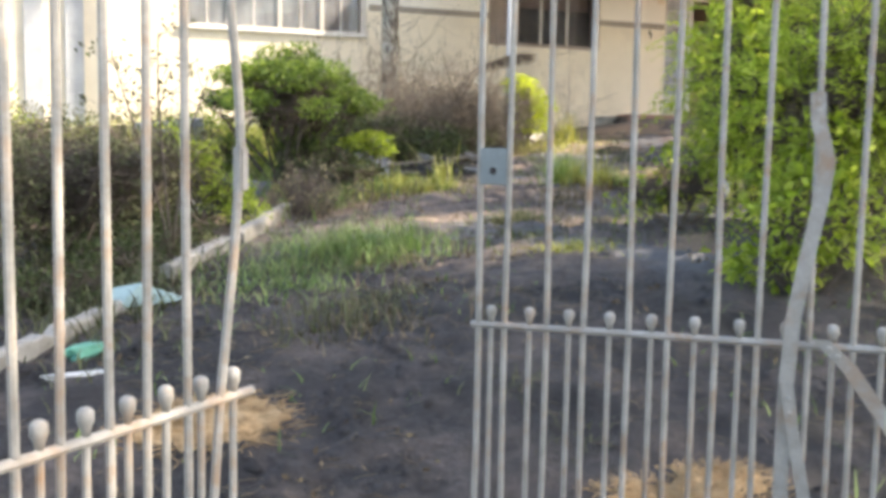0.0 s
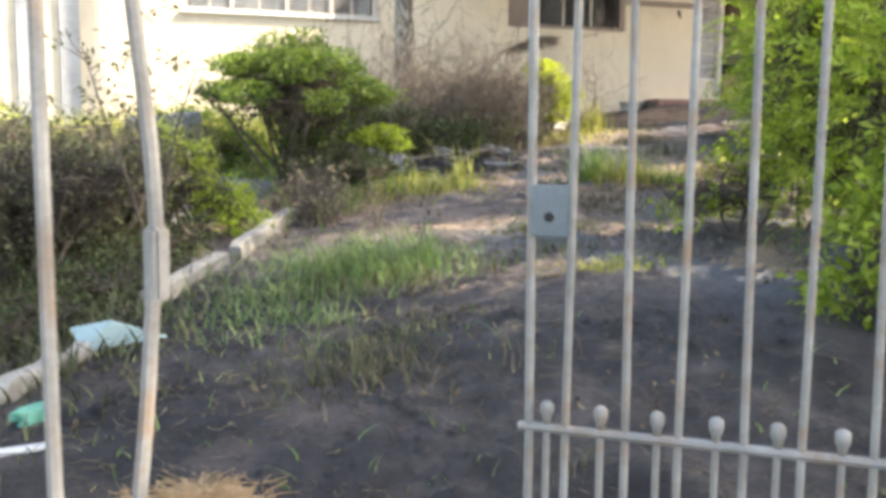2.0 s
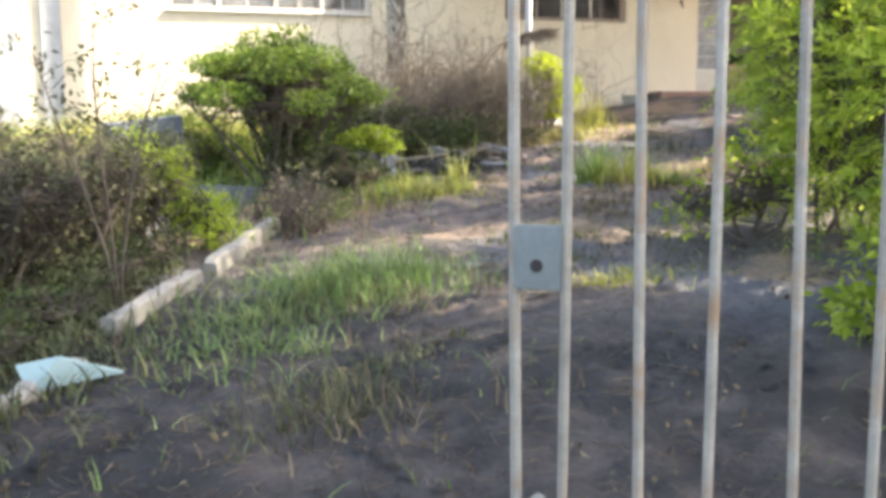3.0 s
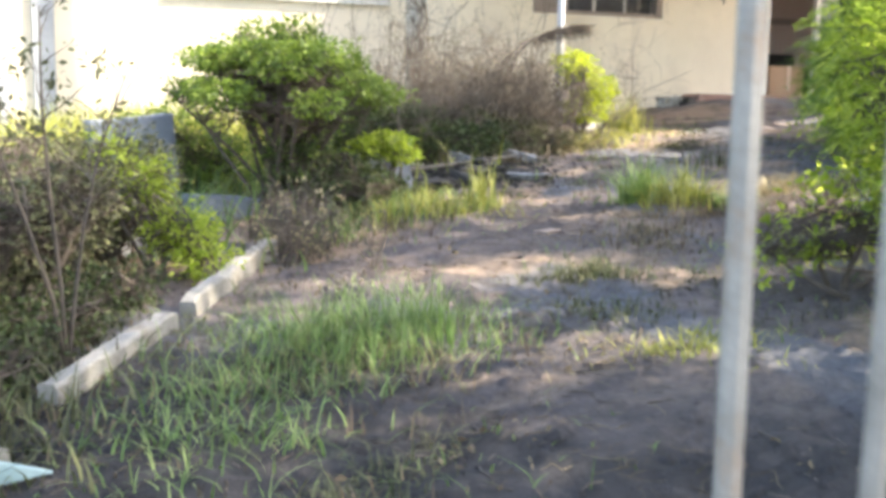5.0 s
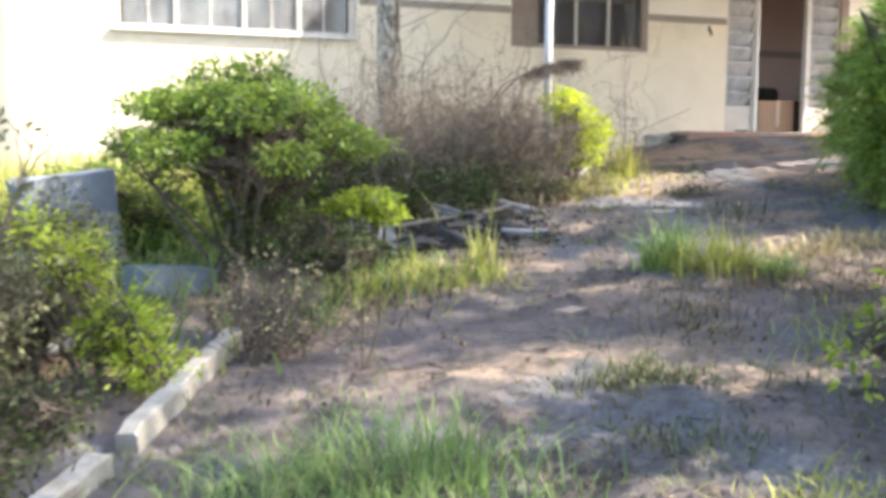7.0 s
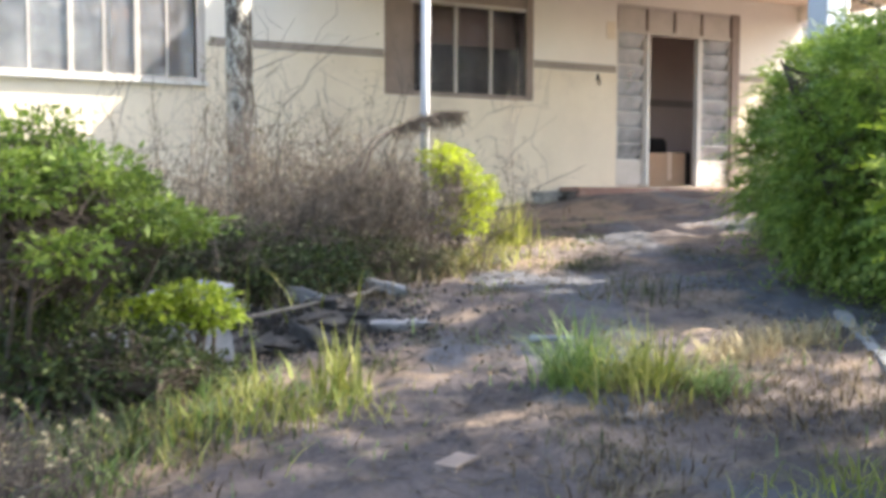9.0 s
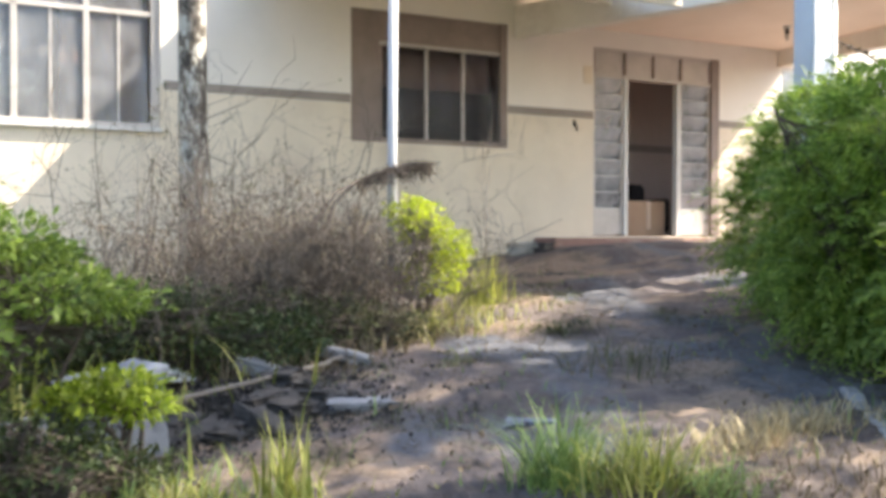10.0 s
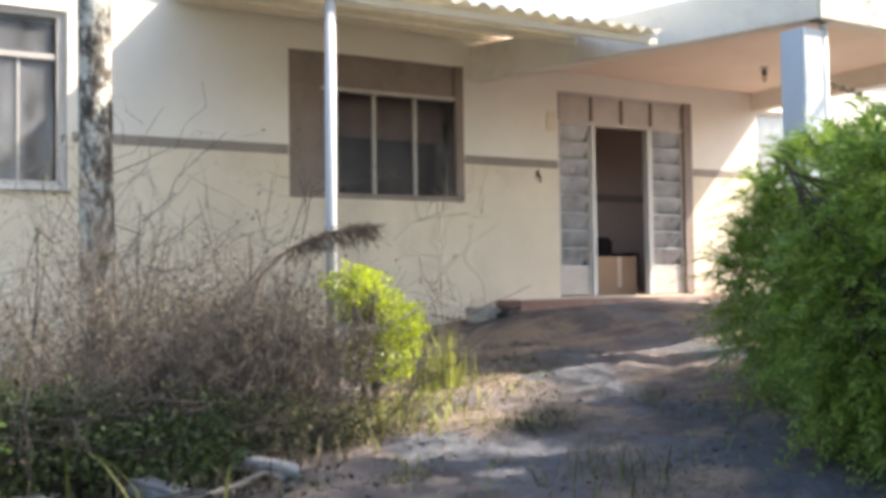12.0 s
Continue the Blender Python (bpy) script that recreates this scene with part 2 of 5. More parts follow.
M_ROOM = material("room_paint", [(0.3, (0.5, 0.39, 0.34)), (0.7, (0.57, 0.45, 0.4))], 1.0, 50, 0.9, bump=0.1, depth=0.003, fine_mix=0.1)
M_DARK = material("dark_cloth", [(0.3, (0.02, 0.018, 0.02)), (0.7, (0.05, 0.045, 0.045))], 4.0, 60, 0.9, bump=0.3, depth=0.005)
M_CURTAIN = material("brown_curtain", [(0.3, (0.14, 0.095, 0.085)), (0.7, (0.2, 0.14, 0.125))], 2.0, 50, 0.9, bump=0.2, depth=0.005)
# cloudy grey that stands in for reflections in the wide window's glass
M_PANE_GREY = material("pane_reflection_grey", [(0.3, (0.09, 0.09, 0.095)), (0.7, (0.17, 0.17, 0.18))], 2.5, 50, 0.9, bump=0.2, depth=0.005, fine_mix=0.2, stains=(0.3, 0.31, 0.32), stain_scale=1.6)
M_BLUE = material("pale_blue_plastic", [(0.3, (0.26, 0.38, 0.39)), (0.7, (0.36, 0.48, 0.48))], 5.0, 60, 0.5, bump=0.2, depth=0.003, fine_mix=0.15)
M_TEAL = material("green_plastic", [(0.3, (0.08, 0.3, 0.22)), (0.7, (0.14, 0.4, 0.3))], 5.0, 60, 0.4, bump=0.2, depth=0.003, fine_mix=0.15)
M_BRICK = material("pale_brick", [(0.3, (0.24, 0.18, 0.15)), (0.7, (0.33, 0.26, 0.22))], 8.0, 60, 0.9, bump=0.4, depth=0.005, fine_mix=0.25)
M_CHAR = material("charred_rubbish", [(0.3, (0.03, 0.028, 0.028)), (0.6, (0.08, 0.072, 0.068)), (0.75, (0.2, 0.18, 0.16))], 6.0, 60, 0.95, bump=0.8, depth=0.02)
M_GLASS = glass_material("dusty_glass", (0.42, 0.43, 0.45), 0.3, 0.16, 1.3)
M_GLASSD = glass_material("dark_glass", (0.2, 0.17, 0.18), 0.2, 0.05, 1.1)
M_LOUVRE = glass_material("louvre_glass", (0.4, 0.41, 0.43), 0.35, 0.75)


# ---- building blocks ----
def mesh_object(name, verts, faces, material=None, smooth=False):
    me = bpy.data.meshes.new(name)
    me.from_pydata(verts, [], faces)
    me.update()
    if smooth:
        me.polygons.foreach_set("use_smooth", [True] * len(me.polygons))
    if material:
        me.materials.append(material)
    return new(name, me)


def part(name, bm, material, parent=None, label="", smooth=False):
    """Links a bmesh as one mesh object, under a thing or a part."""
    me = bpy.data.meshes.new(name)
    bmesh.ops.recalc_face_normals(bm, faces=bm.faces)
    bm.to_mesh(me)
    bm.free()
    if smooth:
        me.polygons.foreach_set("use_smooth", [True] * len(me.polygons))
    me.materials.append(material)
    ob = new(name, me)
    ob.parent = parent
    return tagged(ob, label)


def adopt(ob, parent, label=""):
    ob.parent = parent
    return tagged(ob, label)


def add_box(bm, x0, x1, y0, y1, z0, z1, m=None, bevel=0.0):
    r = bmesh.ops.create_cube(bm, size=1)
    t = Matrix.Translation(((x0 + x1) / 2, (y0 + y1) / 2, (z0 + z1) / 2)) @ Matrix.Diagonal((x1 - x0, y1 - y0, z1 - z0, 1))
    bmesh.ops.transform(bm, matrix=(m @ t) if m else t, verts=r["verts"])
    if bevel:
        edges = list({e for v in r["verts"] for e in v.link_edges})
        bmesh.ops.bevel(bm, geom=edges, offset=bevel, segments=2, affect="EDGES")
    return bm


def box(x0, x1, y0, y1, z0, z1, m=None, bevel=0.0):
    return add_box(bmesh.new(), x0, x1, y0, y1, z0, z1, m, bevel)


def tube(points, radii, sides=6):
    """A bent, tapered tube with closed ends along the points."""
    bm = bmesh.new()
    add_tube(bm, points, radii, sides)
    return bm


def add_tube(bm, points, radii, sides=6):
    pts = [Vector(p) for p in points]
    rings = []
    for i, p in enumerate(pts):
        d = (pts[min(i + 1, len(pts) - 1)] - pts[max(i - 1, 0)]).normalized()
        u = d.cross(Vector((0.31, 0.95, 0.02)) if abs(d.y) < 0.9 else Vector((1, 0, 0))).normalized()
        v = d.cross(u)
        r = radii[i] if not isinstance(radii, (int, float)) else radii
        rings.append([bm.verts.new(p + r * (math.cos(a) * u + math.sin(a) * v)) for a in (2 * math.pi * k / sides for k in range(sides))])
    for a, b in zip(rings, rings[1:]):
        for k in range(sides):
            bm.faces.new((a[k], a[(k + 1) % sides], b[(k + 1) % sides], b[k]))
    bm.faces.new(rings[0][::-1])
    bm.faces.new(rings[-1])


def thing(name, label, category, group="", at=(0, 0, 0), kind=""):
    ob = new(name)
    ob.location = at
    ob.empty_display_size = 0.1
    return tagged(ob, label, category, group, kind)


def soft_min(a, b, k=0.08):
    return (a + b - math.sqrt((a - b) ** 2 + k * k)) / 2


def ground_z(x, y):
    """The slope of the yard, without its fine relief."""
    cx, cy = max(-40, min(x, 25)), max(-40, min(y, 3))
    dip = max(0.0, min(1.0, (-11.3 - cy) / 1.6))
    bank = 0.17 * math.exp(-((cy + 0.85) / 0.75) ** 2) * max(0.0, min(1.0, (cx + 2.6) / 1.2))
    return soft_min(bank - 0.078 + 0.087 * cx + 0.0797 * cy - 0.2 * dip * dip * (3 - 2 * dip), -0.055)


def relief(x, y):
    n = noise.noise(Vector((x * 0.9, y * 0.9, 0.0))) * 0.05
    n += noise.noise(Vector((x * 2.7, y * 2.7, 3.0))) * 0.035
    n += noise.noise(Vector((x * 7.0, y * 7.0, 7.0))) * 0.022
    n += noise.noise(Vector((x * 15.0, y * 15.0, 2.0))) * 0.01
    burnt = max(0.0, min(1.0, (-9.6 - y) / 1.2))
    n += burnt * (noise.noise(Vector((x * 5.3, y * 5.3, 11.0))) * 0.03 + noise.noise(Vector((x * 11.0, y * 11.0, 4.0))) * 0.022)
    return n


def surface_z(x, y):
    near = 1.0 if -16 < x < 6 and -20 < y < 1 else 0.3
    flat = min(1.0, max(0.15, -y / 1.5))
    return ground_z(x, y) + relief(x, y) * near * flat


# ---- ground ----
def axis(lo, hi, step, far):
    inner = list(np.arange(lo, hi + step / 2, step))
    left, right, d = [], [], step
    a, b = lo, hi
    while a > -far or b < far:
        d *= 1.35
        a, b = a - d, b + d
        left.append(a)
        right.append(b)
    return left[::-1] + inner + right


def make_ground():
    xs, ys = axis(-11.6, -0.6, 0.06, 900), axis(-15.6, -0.6, 0.06, 900)
    verts = [(x, y, surface_z(x, y)) for y in ys for x in xs]
    w = len(xs)
    faces = [(j * w + i, j * w + i + 1, (j + 1) * w + i + 1, (j + 1) * w + i) for j in range(len(ys) - 1) for i in range(w - 1)]
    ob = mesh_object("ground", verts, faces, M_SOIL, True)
    return tagged(ob, "trodden dark soil sloping up to the house", "ground", kind="structure")


make_ground()


# ---- the house ----
def wall_mesh(x0, x1, z0, z1, y0, y1, holes):
    """A wall along x with through openings (x0, x1, z0, z1); reveals are closed."""
    xs = sorted({x0, x1, *(h[0] for h in holes), *(h[1] for h in holes)})
    zs = sorted({z0, z1, *(h[2] for h in holes), *(h[3] for h in holes)})
    xs, zs = [x for x in xs if x0 <= x <= x1], [z for z in zs if z0 <= z <= z1]

    def solid(i, j):
        if not (0 <= i < len(xs) - 1 and 0 <= j < len(zs) - 1):
            return False
        cx, cz = (xs[i] + xs[i + 1]) / 2, (zs[j] + zs[j + 1]) / 2
        return not any(h[0] < cx < h[1] and h[2] < cz < h[3] for h in holes)

    bm = bmesh.new()
    seen = {}

    def v(x, y, z):
        k = (round(x, 4), round(y, 4), round(z, 4))
        if k not in seen:
            seen[k] = bm.verts.new(k)
        return seen[k]

    for i in range(len(xs) - 1):
        for j in range(len(zs) - 1):
            if not solid(i, j):
                continue
            a, b, c, d = xs[i], xs[i + 1], zs[j], zs[j + 1]
            bm.faces.new((v(a, y0, c), v(b, y0, c), v(b, y0, d), v(a, y0, d)))
            bm.faces.new((v(a, y1, c), v(a, y1, d), v(b, y1, d), v(b, y1, c)))
            if not solid(i - 1, j):
                bm.faces.new((v(a, y0, c), v(a, y0, d), v(a, y1, d), v(a, y1, c)))
            if not solid(i + 1, j):
                bm.faces.new((v(b, y0, c), v(b, y1, c), v(b, y1, d), v(b, y0, d)))
            if not solid(i, j - 1):
                bm.faces.new((v(a, y0, c), v(a, y1, c), v(b, y1, c), v(b, y0, c)))
            if not solid(i, j + 1):
                bm.faces.new((v(a, y0, d), v(b, y0, d), v(b, y1, d), v(a, y1, d)))
    return bm


W1, W2 = (-9.05, -6.13, 1.13, 2.75), (-3.98, -1.89, 1.1, 2.645)
DOOR = (-0.57, 1.59, 0.0, 2.49)
W3 = (2.8, 4.4, 1.1, 2.5)
HOLES = [W1, W2, DOOR, W3]
BAND_Z = (1.54, 1.64)

tagged(part("wall_front_upper", wall_mesh(-15.0, 9.0, 1.59, 3.1, 0.0, 0.2, HOLES), M_WALL_UP), "cream-painted front wall above the dark band", "wall", kind="structure")
tagged(part("wall_front_lower", wall_mesh(-15.0, 9.0, -2.6, 1.586, 0.0, 0.2, HOLES), M_WALL_LOW), "beige-painted front wall below the dark band", "wall", kind="structure")
bm = bmesh.new()
for x0, x1 in ((-6.1, W2[0]), (W2[1], DOOR[0]), (DOOR[1], W3[0])):
    add_box(bm, x0 + 0.01, x1 - 0.01, -0.004, 0.01, *BAND_Z)
tagged(part("trim", bm, M_BAND), "dark painted band along the front wall", "trim", kind="structure")

# grey strips standing in for narrow upright shadows on the sunlit wall
for x0 in (-11.34, -10.77):
    tagged(part("pilaster", box(x0, x0 + 0.27, -0.05, -0.001, -1.6, 3.09, bevel=0.008), M_CONC), "grey strip added on the sunlit wall in place of a shadow", "pilaster", kind="structure")

# rooms behind the openings
for name, x0, x1 in (("left", -9.4, -5.6), ("middle", -5.4, -1.2), ("hall", -1.0, 5.6)):
    deep = 3.0 if name == "hall" else 3.6
    bm = bmesh.new()
    add_box(bm, x0, x1, deep, deep + 0.1, -0.1, 3.0)
    add_box(bm, x0 - 0.1, x0, 0.2, deep + 0.1, -0.1, 3.0)
    add_box(bm, x1, x1 + 0.1, 0.2, deep + 0.1, -0.1, 3.0)
    tagged(part("wall_room_" + name, bm, M_ROOM), "brownish wall of the room behind", "wall", kind="structure")
    tagged(part("floor_" + name, box(x0, x1, 0.2, deep, -0.12, -0.005), M_REDSTEP), "worn red cement floor", "floor", kind="structure")
    tagged(part("ceiling_" + name, box(x0 - 0.1, x1 + 0.1, 0.2, deep + 0.1, 3.0, 3.1), M_CEIL), "peach-painted ceiling", "ceiling", kind="structure")
tagged(part("band_hall", box(-1.0, 5.6, 2.985, 2.998, 1.46, 1.58), M_BAND), "dark band on the wall of the hall", "trim", kind="structure")
tagged(part("roof", box(-15.0, 9.0, -0.06, 9.0, 3.1, 3.3), M_BEAM), "flat roof slab of the house", "roof", kind="structure")
tagged(part("wall_back", box(-15.0, 9.0, 9.0, 9.2, -2.6, 3.1), M_WALL_LOW), "plain back wall of the house", "wall", kind="structure")
tagged(part("wall_west", box(-15.2, -15.0, 0.0, 9.2, -2.6, 3.1), M_WALL_LOW), "plain side wall of the house", "wall", kind="structure")
tagged(part("wall_east", box(9.0, 9.2, 0.0, 9.2, -2.6, 3.1), M_WALL_LOW), "plain side wall of the house", "wall", kind="structure")


def curtain_sheet(x0, x1, y, z0, z1):
    """A hanging cloth in uneven folds, with thickness."""
    bm = bmesh.new()
    n = int((x1 - x0) / 0.02)
    rows = []
    for i in range(n + 1):
        x = x0 + (x1 - x0) * i / n
        fold = 0.012 * math.sin(x * 29 + 2 * math.sin(x * 3)) + 0.02 * math.sin(x * 11 + 1.3)
        rows.append([bm.verts.new((x, y + fold * k + d, z)) for d, ks in ((0, ((1.0, z0), (0.5, z1))), (0.004, ((0.5, z1), (1.0, z0)))) for k, z in ks])
    for a, b in zip(rows, rows[1:]):
        for k in range(4):
            bm.faces.new((a[k], b[k], b[(k + 1) % 4], a[(k + 1) % 4]))
    bm.faces.new(rows[0])
    bm.faces.new(rows[-1][::-1])
    return bm


def window_left():
    """The wide window: thin pale bars, dusty panes, a brown curtain and an added grey sheet behind."""
    x0, x1, z0, z1 = W1
    win = thing("window_1", "wide steel window with thin pale bars and dusty glass", "window", at=(x0, 0.08, z0), kind="structure")
    o = Matrix.Translation((-x0, -0.08, -z0))
    for a, b, c, d in ((x0, x1, z0, z0 + 0.05), (x0, x1, z1 - 0.06, z1), (x0, x0 + 0.05, z0 + 0.05, z1 - 0.06), (x1 - 0.09, x1, z0 + 0.05, z1 - 0.06)):
        part("window_frame", box(a, b, 0.03, 0.12, c, d, o, 0.006), M_STEEL, win)
    part("transom_bar", box(x0 + 0.05, x1 - 0.09, 0.04, 0.1, 2.3, 2.35, o), M_STEEL, win)
    posts = [-8.36, -7.54, -6.86]
    for p in posts:
        part("mullion", box(p - 0.03, p + 0.03, 0.04, 0.11, z0 + 0.05, z1 - 0.06, o, 0.005), M_STEEL, win)
    edges = [x0 + 0.05, *posts, x1 - 0.09]
    for a, b in zip(edges, edges[1:]):
        mid = (a + b) / 2
        part("glazing_bar", box(mid - 0.012, mid + 0.012, 0.06, 0.085, z0 + 0.05, 2.3, o), M_STEEL, win)
        for c, d in ((z0 + 0.05, 2.3), (2.35, z1 - 0.06)):
            pane = part("pane", box(a + 0.03, b - 0.03, 0.068, 0.074, c, d, o), M_GLASS, win)
            pane.visible_shadow = False
    # grey sheet added to dim the panes as their reflections would
    part("curtain", curtain_sheet(0.02, 1.85, 0.2, 0.05, z1 - z0 - 0.05), M_PANE_GREY, win, "grey sheet added for the dim reflections in the panes", True)
    part("curtain", curtain_sheet(1.95, 2.86, 0.24, 0.02, z1 - z0 - 0.05), M_CURTAIN, win, "brown curtain hanging askew", True)
    part("window_sill", box(x0 - 0.06, x1 + 0.02, -0.06, 0.03, z0 - 0.05, z0 - 0.002, o, 0.008), M_WHITEF, win)
    return win


def window_middle():
    """The smaller window: brown fixed panels at the top and one side, dark panes."""
    x0, x1, z0, z1 = W2
    win = thing("window_2", "brown-framed window with dark panes behind a pole", "window", at=(x0, 0.05, z0), kind="structure")
    o = Matrix.Translation((-x0, -0.05, -z0))
    part("side_panel", box(x0, x0 + 0.36, 0.02, 0.06, z0, z1 - 0.36, o), M_FRAME, win, "scuffed brown side panel")
    part("top_panel", box(x0, x1 - 0.1, 0.024, 0.06, z1 - 0.36, z1, o), M_FRAME, win, "brown top panel")
    part("window_frame", box(x1 - 0.1, x1, -0.012, 0.08, z0, z1, o, 0.006), M_FRAME, win)
    part("window_frame", box(x0 + 0.36, x1 - 0.1, -0.006, 0.07, z0, z0 + 0.06, o, 0.006), M_FRAME, win)
    part("window_frame", box(x0 + 0.36, x1 - 0.1, 0.0, 0.07, z1 - 0.4, z1 - 0.36, o, 0.006), M_STEEL, win)
    edges = [x0 + 0.36, x0 + 0.52, x0 + 0.96, x0 + 1.46, x1 - 0.1]
    for e in edges[:-1]:
        part("mullion", box(e, e + 0.035, 0.01, 0.06, z0 + 0.06, z1 - 0.4, o, 0.004), M_FRAME if e < -3.3 else M_STEEL, win)
    for a, b in zip(edges, edges[1:]):
        low = z0 + 0.06
        pane = part("pane", box(a + 0.035, b, 0.03, 0.036, low, z1 - 0.4, o), M_GLASSD, win)
        pane.visible_shadow = False
    part("curtain", curtain_sheet(0.36, x1 - x0 - 0.1, 0.24, 0.7, z1 - z0 - 0.36), M_CURTAIN, win, "short brown curtain", True)
    # dark sheet added so the room behind the lower panes looks unlit
    part("dim_room_sheet", curtain_sheet(0.3, x1 - x0, 0.36, 0.0, 0.95), M_DARK, win, "dark sheet added for the dim room behind the lower panes", True)
    return win


def louvre_panel(parent, x0, x1, z0, z1, o):
    """A fixed leaf of glass louvres in a thin frame."""
    leaf = part("louvre_panel", box(x0, x0 + 0.035, 0.03, 0.08, z0, z1, o), M_STEEL, parent)
    part("stile", box(x1 - 0.035, x1, 0.03, 0.08, z0, z1, o), M_STEEL, leaf)
    n = 8
    low = z0 + 0.35
    part("kick_plate", box(x0 + 0.035, x1 - 0.035, 0.04, 0.06, z0, low, o), M_STEEL, leaf)
    step = (z1 - low) / n
    for i in range(n):
        z = low + step * (i + 0.5)
        m = o @ Matrix.Translation(((x0 + x1) / 2, 0.055, z)) @ Matrix.Rotation(radians(24), 4, "X")
        w = (x1 - x0) / 2 - 0.036
        slat = part("slat", box(-w, w, -0.003, 0.003, -step * 0.52, step * 0.52, m), M_LOUVRE, leaf)
        slat.visible_shadow = False
        part("slat_clip", box(x0 + 0.036, x1 - 0.036, 0.034, 0.05, z - step / 2 - 0.009, z - step / 2 + 0.009, o), M_WHITEF, leaf)
    return leaf


def entrance():
    x0, x1, z0, z1 = DOOR
    door = thing("door_1", "open steel entrance with glass louvre panels and a transom", "door", at=(x0, 0.05, z0), kind="structure")
    o = Matrix.Translation((-x0, -0.05, -z0))
    louvre_panel(door, x0 + 0.01, -0.07, 0.02, 2.1, o)
    louvre_panel(door, 0.9, 1.44, 0.02, 2.1, o)
    for a, b in ((-0.07, 0.0), (0.83, 0.9)):
        part("door_post", box(a, b, 0.0, 0.09, 0.01, 2.1, o, 0.006), M_WHITEF, door, "pale painted door post")
    part("door_post", box(1.44, 1.59, -0.012, 0.12, 0.01, 2.49, o, 0.008), M_FRAME, door, "thick brown door post")
    part("transom_bar", box(x0, 1.44, 0.0, 0.09, 2.1, 2.15, o, 0.005), M_STEEL, door)
    part("head_bar", box(x0, 1.44, 0.0, 0.09, 2.45, 2.49, o, 0.005), M_STEEL, door)
    edges = [x0 + 0.002, -0.06, 0.42, 0.9, 1.44]
    for a, b in zip(edges, edges[1:]):
        part("transom_panel", box(a + 0.03, b, 0.035, 0.045, 2.15, 2.45, o), M_STEEL, door, "dull painted transom panel")
        part("transom_post", box(a, a + 0.03, 0.01, 0.08, 2.15, 2.45, o), M_FRAME, door)
    # the open leaf, swung inwards
    m = o @ Matrix.Translation((0.9, 0.16, 0.02)) @ Matrix.Rotation(radians(9), 4, "Z")
    leaf = part("door_leaf", box(0.0, 0.8, -0.02, 0.02, 0.0, 2.06, m, 0.005), M_STEEL, door, "steel door leaf standing open")
    part("handle", box(0.7, 0.74, -0.06, 0.06, 1.0, 1.12, m, 0.01), M_FRAME, leaf)
    return door


window_left()
window_middle()
entrance()
win = thing("window_3", "small window beside the entrance", "window", at=(W3[0], 0.08, W3[2]), kind="structure")
o = Matrix.Translation((-W3[0], -0.08, -W3[2]))
for a, b, c, d in ((W3[0], W3[1], W3[2], W3[2] + 0.06), (W3[0], W3[1], W3[3] - 0.06, W3[3]), (W3[0], W3[0] + 0.06, W3[2] + 0.06, W3[3] - 0.06), (W3[1] - 0.06, W3[1], W3[2] + 0.06, W3[3] - 0.06)):
    part("window_frame", box(a, b, 0.05, 0.11, c, d, o, 0.006), M_STEEL, win)
pane = part("pane", box(W3[0] + 0.06, W3[1] - 0.06, 0.075, 0.081, W3[2] + 0.06, W3[3] - 0.06, o), M_GLASS, win)
pane.visible_shadow = False

# step along the foot of the wall
bm = box(-1.5, 3.2, -0.5, 0.0, -0.6, -0.02, bevel=0.02)
tagged(part("entrance_step", bm, M_REDSTEP), "low worn red cement step before the door", "step", kind="structure")


def porch():
    """The concrete porch: a slab with a downstand edge, one column."""
    top, low = 2.86, 2.62
    pts = [(-1.7, -0.01), (-0.38, -3.62), (2.8, -3.62), (2.8, -0.01)]
    th = thing("porch_roof", "painted concrete porch roof over the entrance", "roof", at=(0.5, -1.8, low), kind="structure")
    o = Vector((0.5, -1.8, low))
    bm = bmesh.new()
    ring = [[bm.verts.new(Vector((x, y, z)) - o) for x, y in pts] for z in (low + 0.1, top)]
    bm.faces.new(ring[0][::-1])
    bm.faces.new(ring[1])
    for k in range(4):
        bm.faces.new((ring[0][k], ring[0][(k + 1) % 4], ring[1][(k + 1) % 4], ring[1][k]))
    part("slab", bm, M_CEIL, th, "peach-painted underside")
    for (ax, ay), (bx, by) in zip(pts[:3], pts[1:]):
        d = Vector((bx - ax, by - ay, 0))
        m = Matrix.Translation(Vector((ax, ay, 0)) - o) @ Matrix.Rotation(math.atan2(d.y, d.x), 4, "Z")
        part("edge_beam", box(-0.05, d.length + 0.05, -0.09, 0.09, low - 0.14, top + 0.03, m, 0.01), M_BEAM, th, "grey painted edge beam")
    return th


porch()
cz = ground_z(-0.5, -3.5)
col = thing("porch_column", "pale blue-white square concrete porch column", "column", at=(-0.46, -3.52, cz - 0.1), kind="structure")
part("shaft", box(-0.13, 0.13, -0.13, 0.13, 0, 2.5 - cz, bevel=0.012), M_COLUMN, col)
part("drain_pipe", tube([(0.2, -0.08, 0.05), (0.2, -0.08, 2.58 - cz)], 0.035, 10), M_WHITEF, col, "white plastic drain pipe", True)


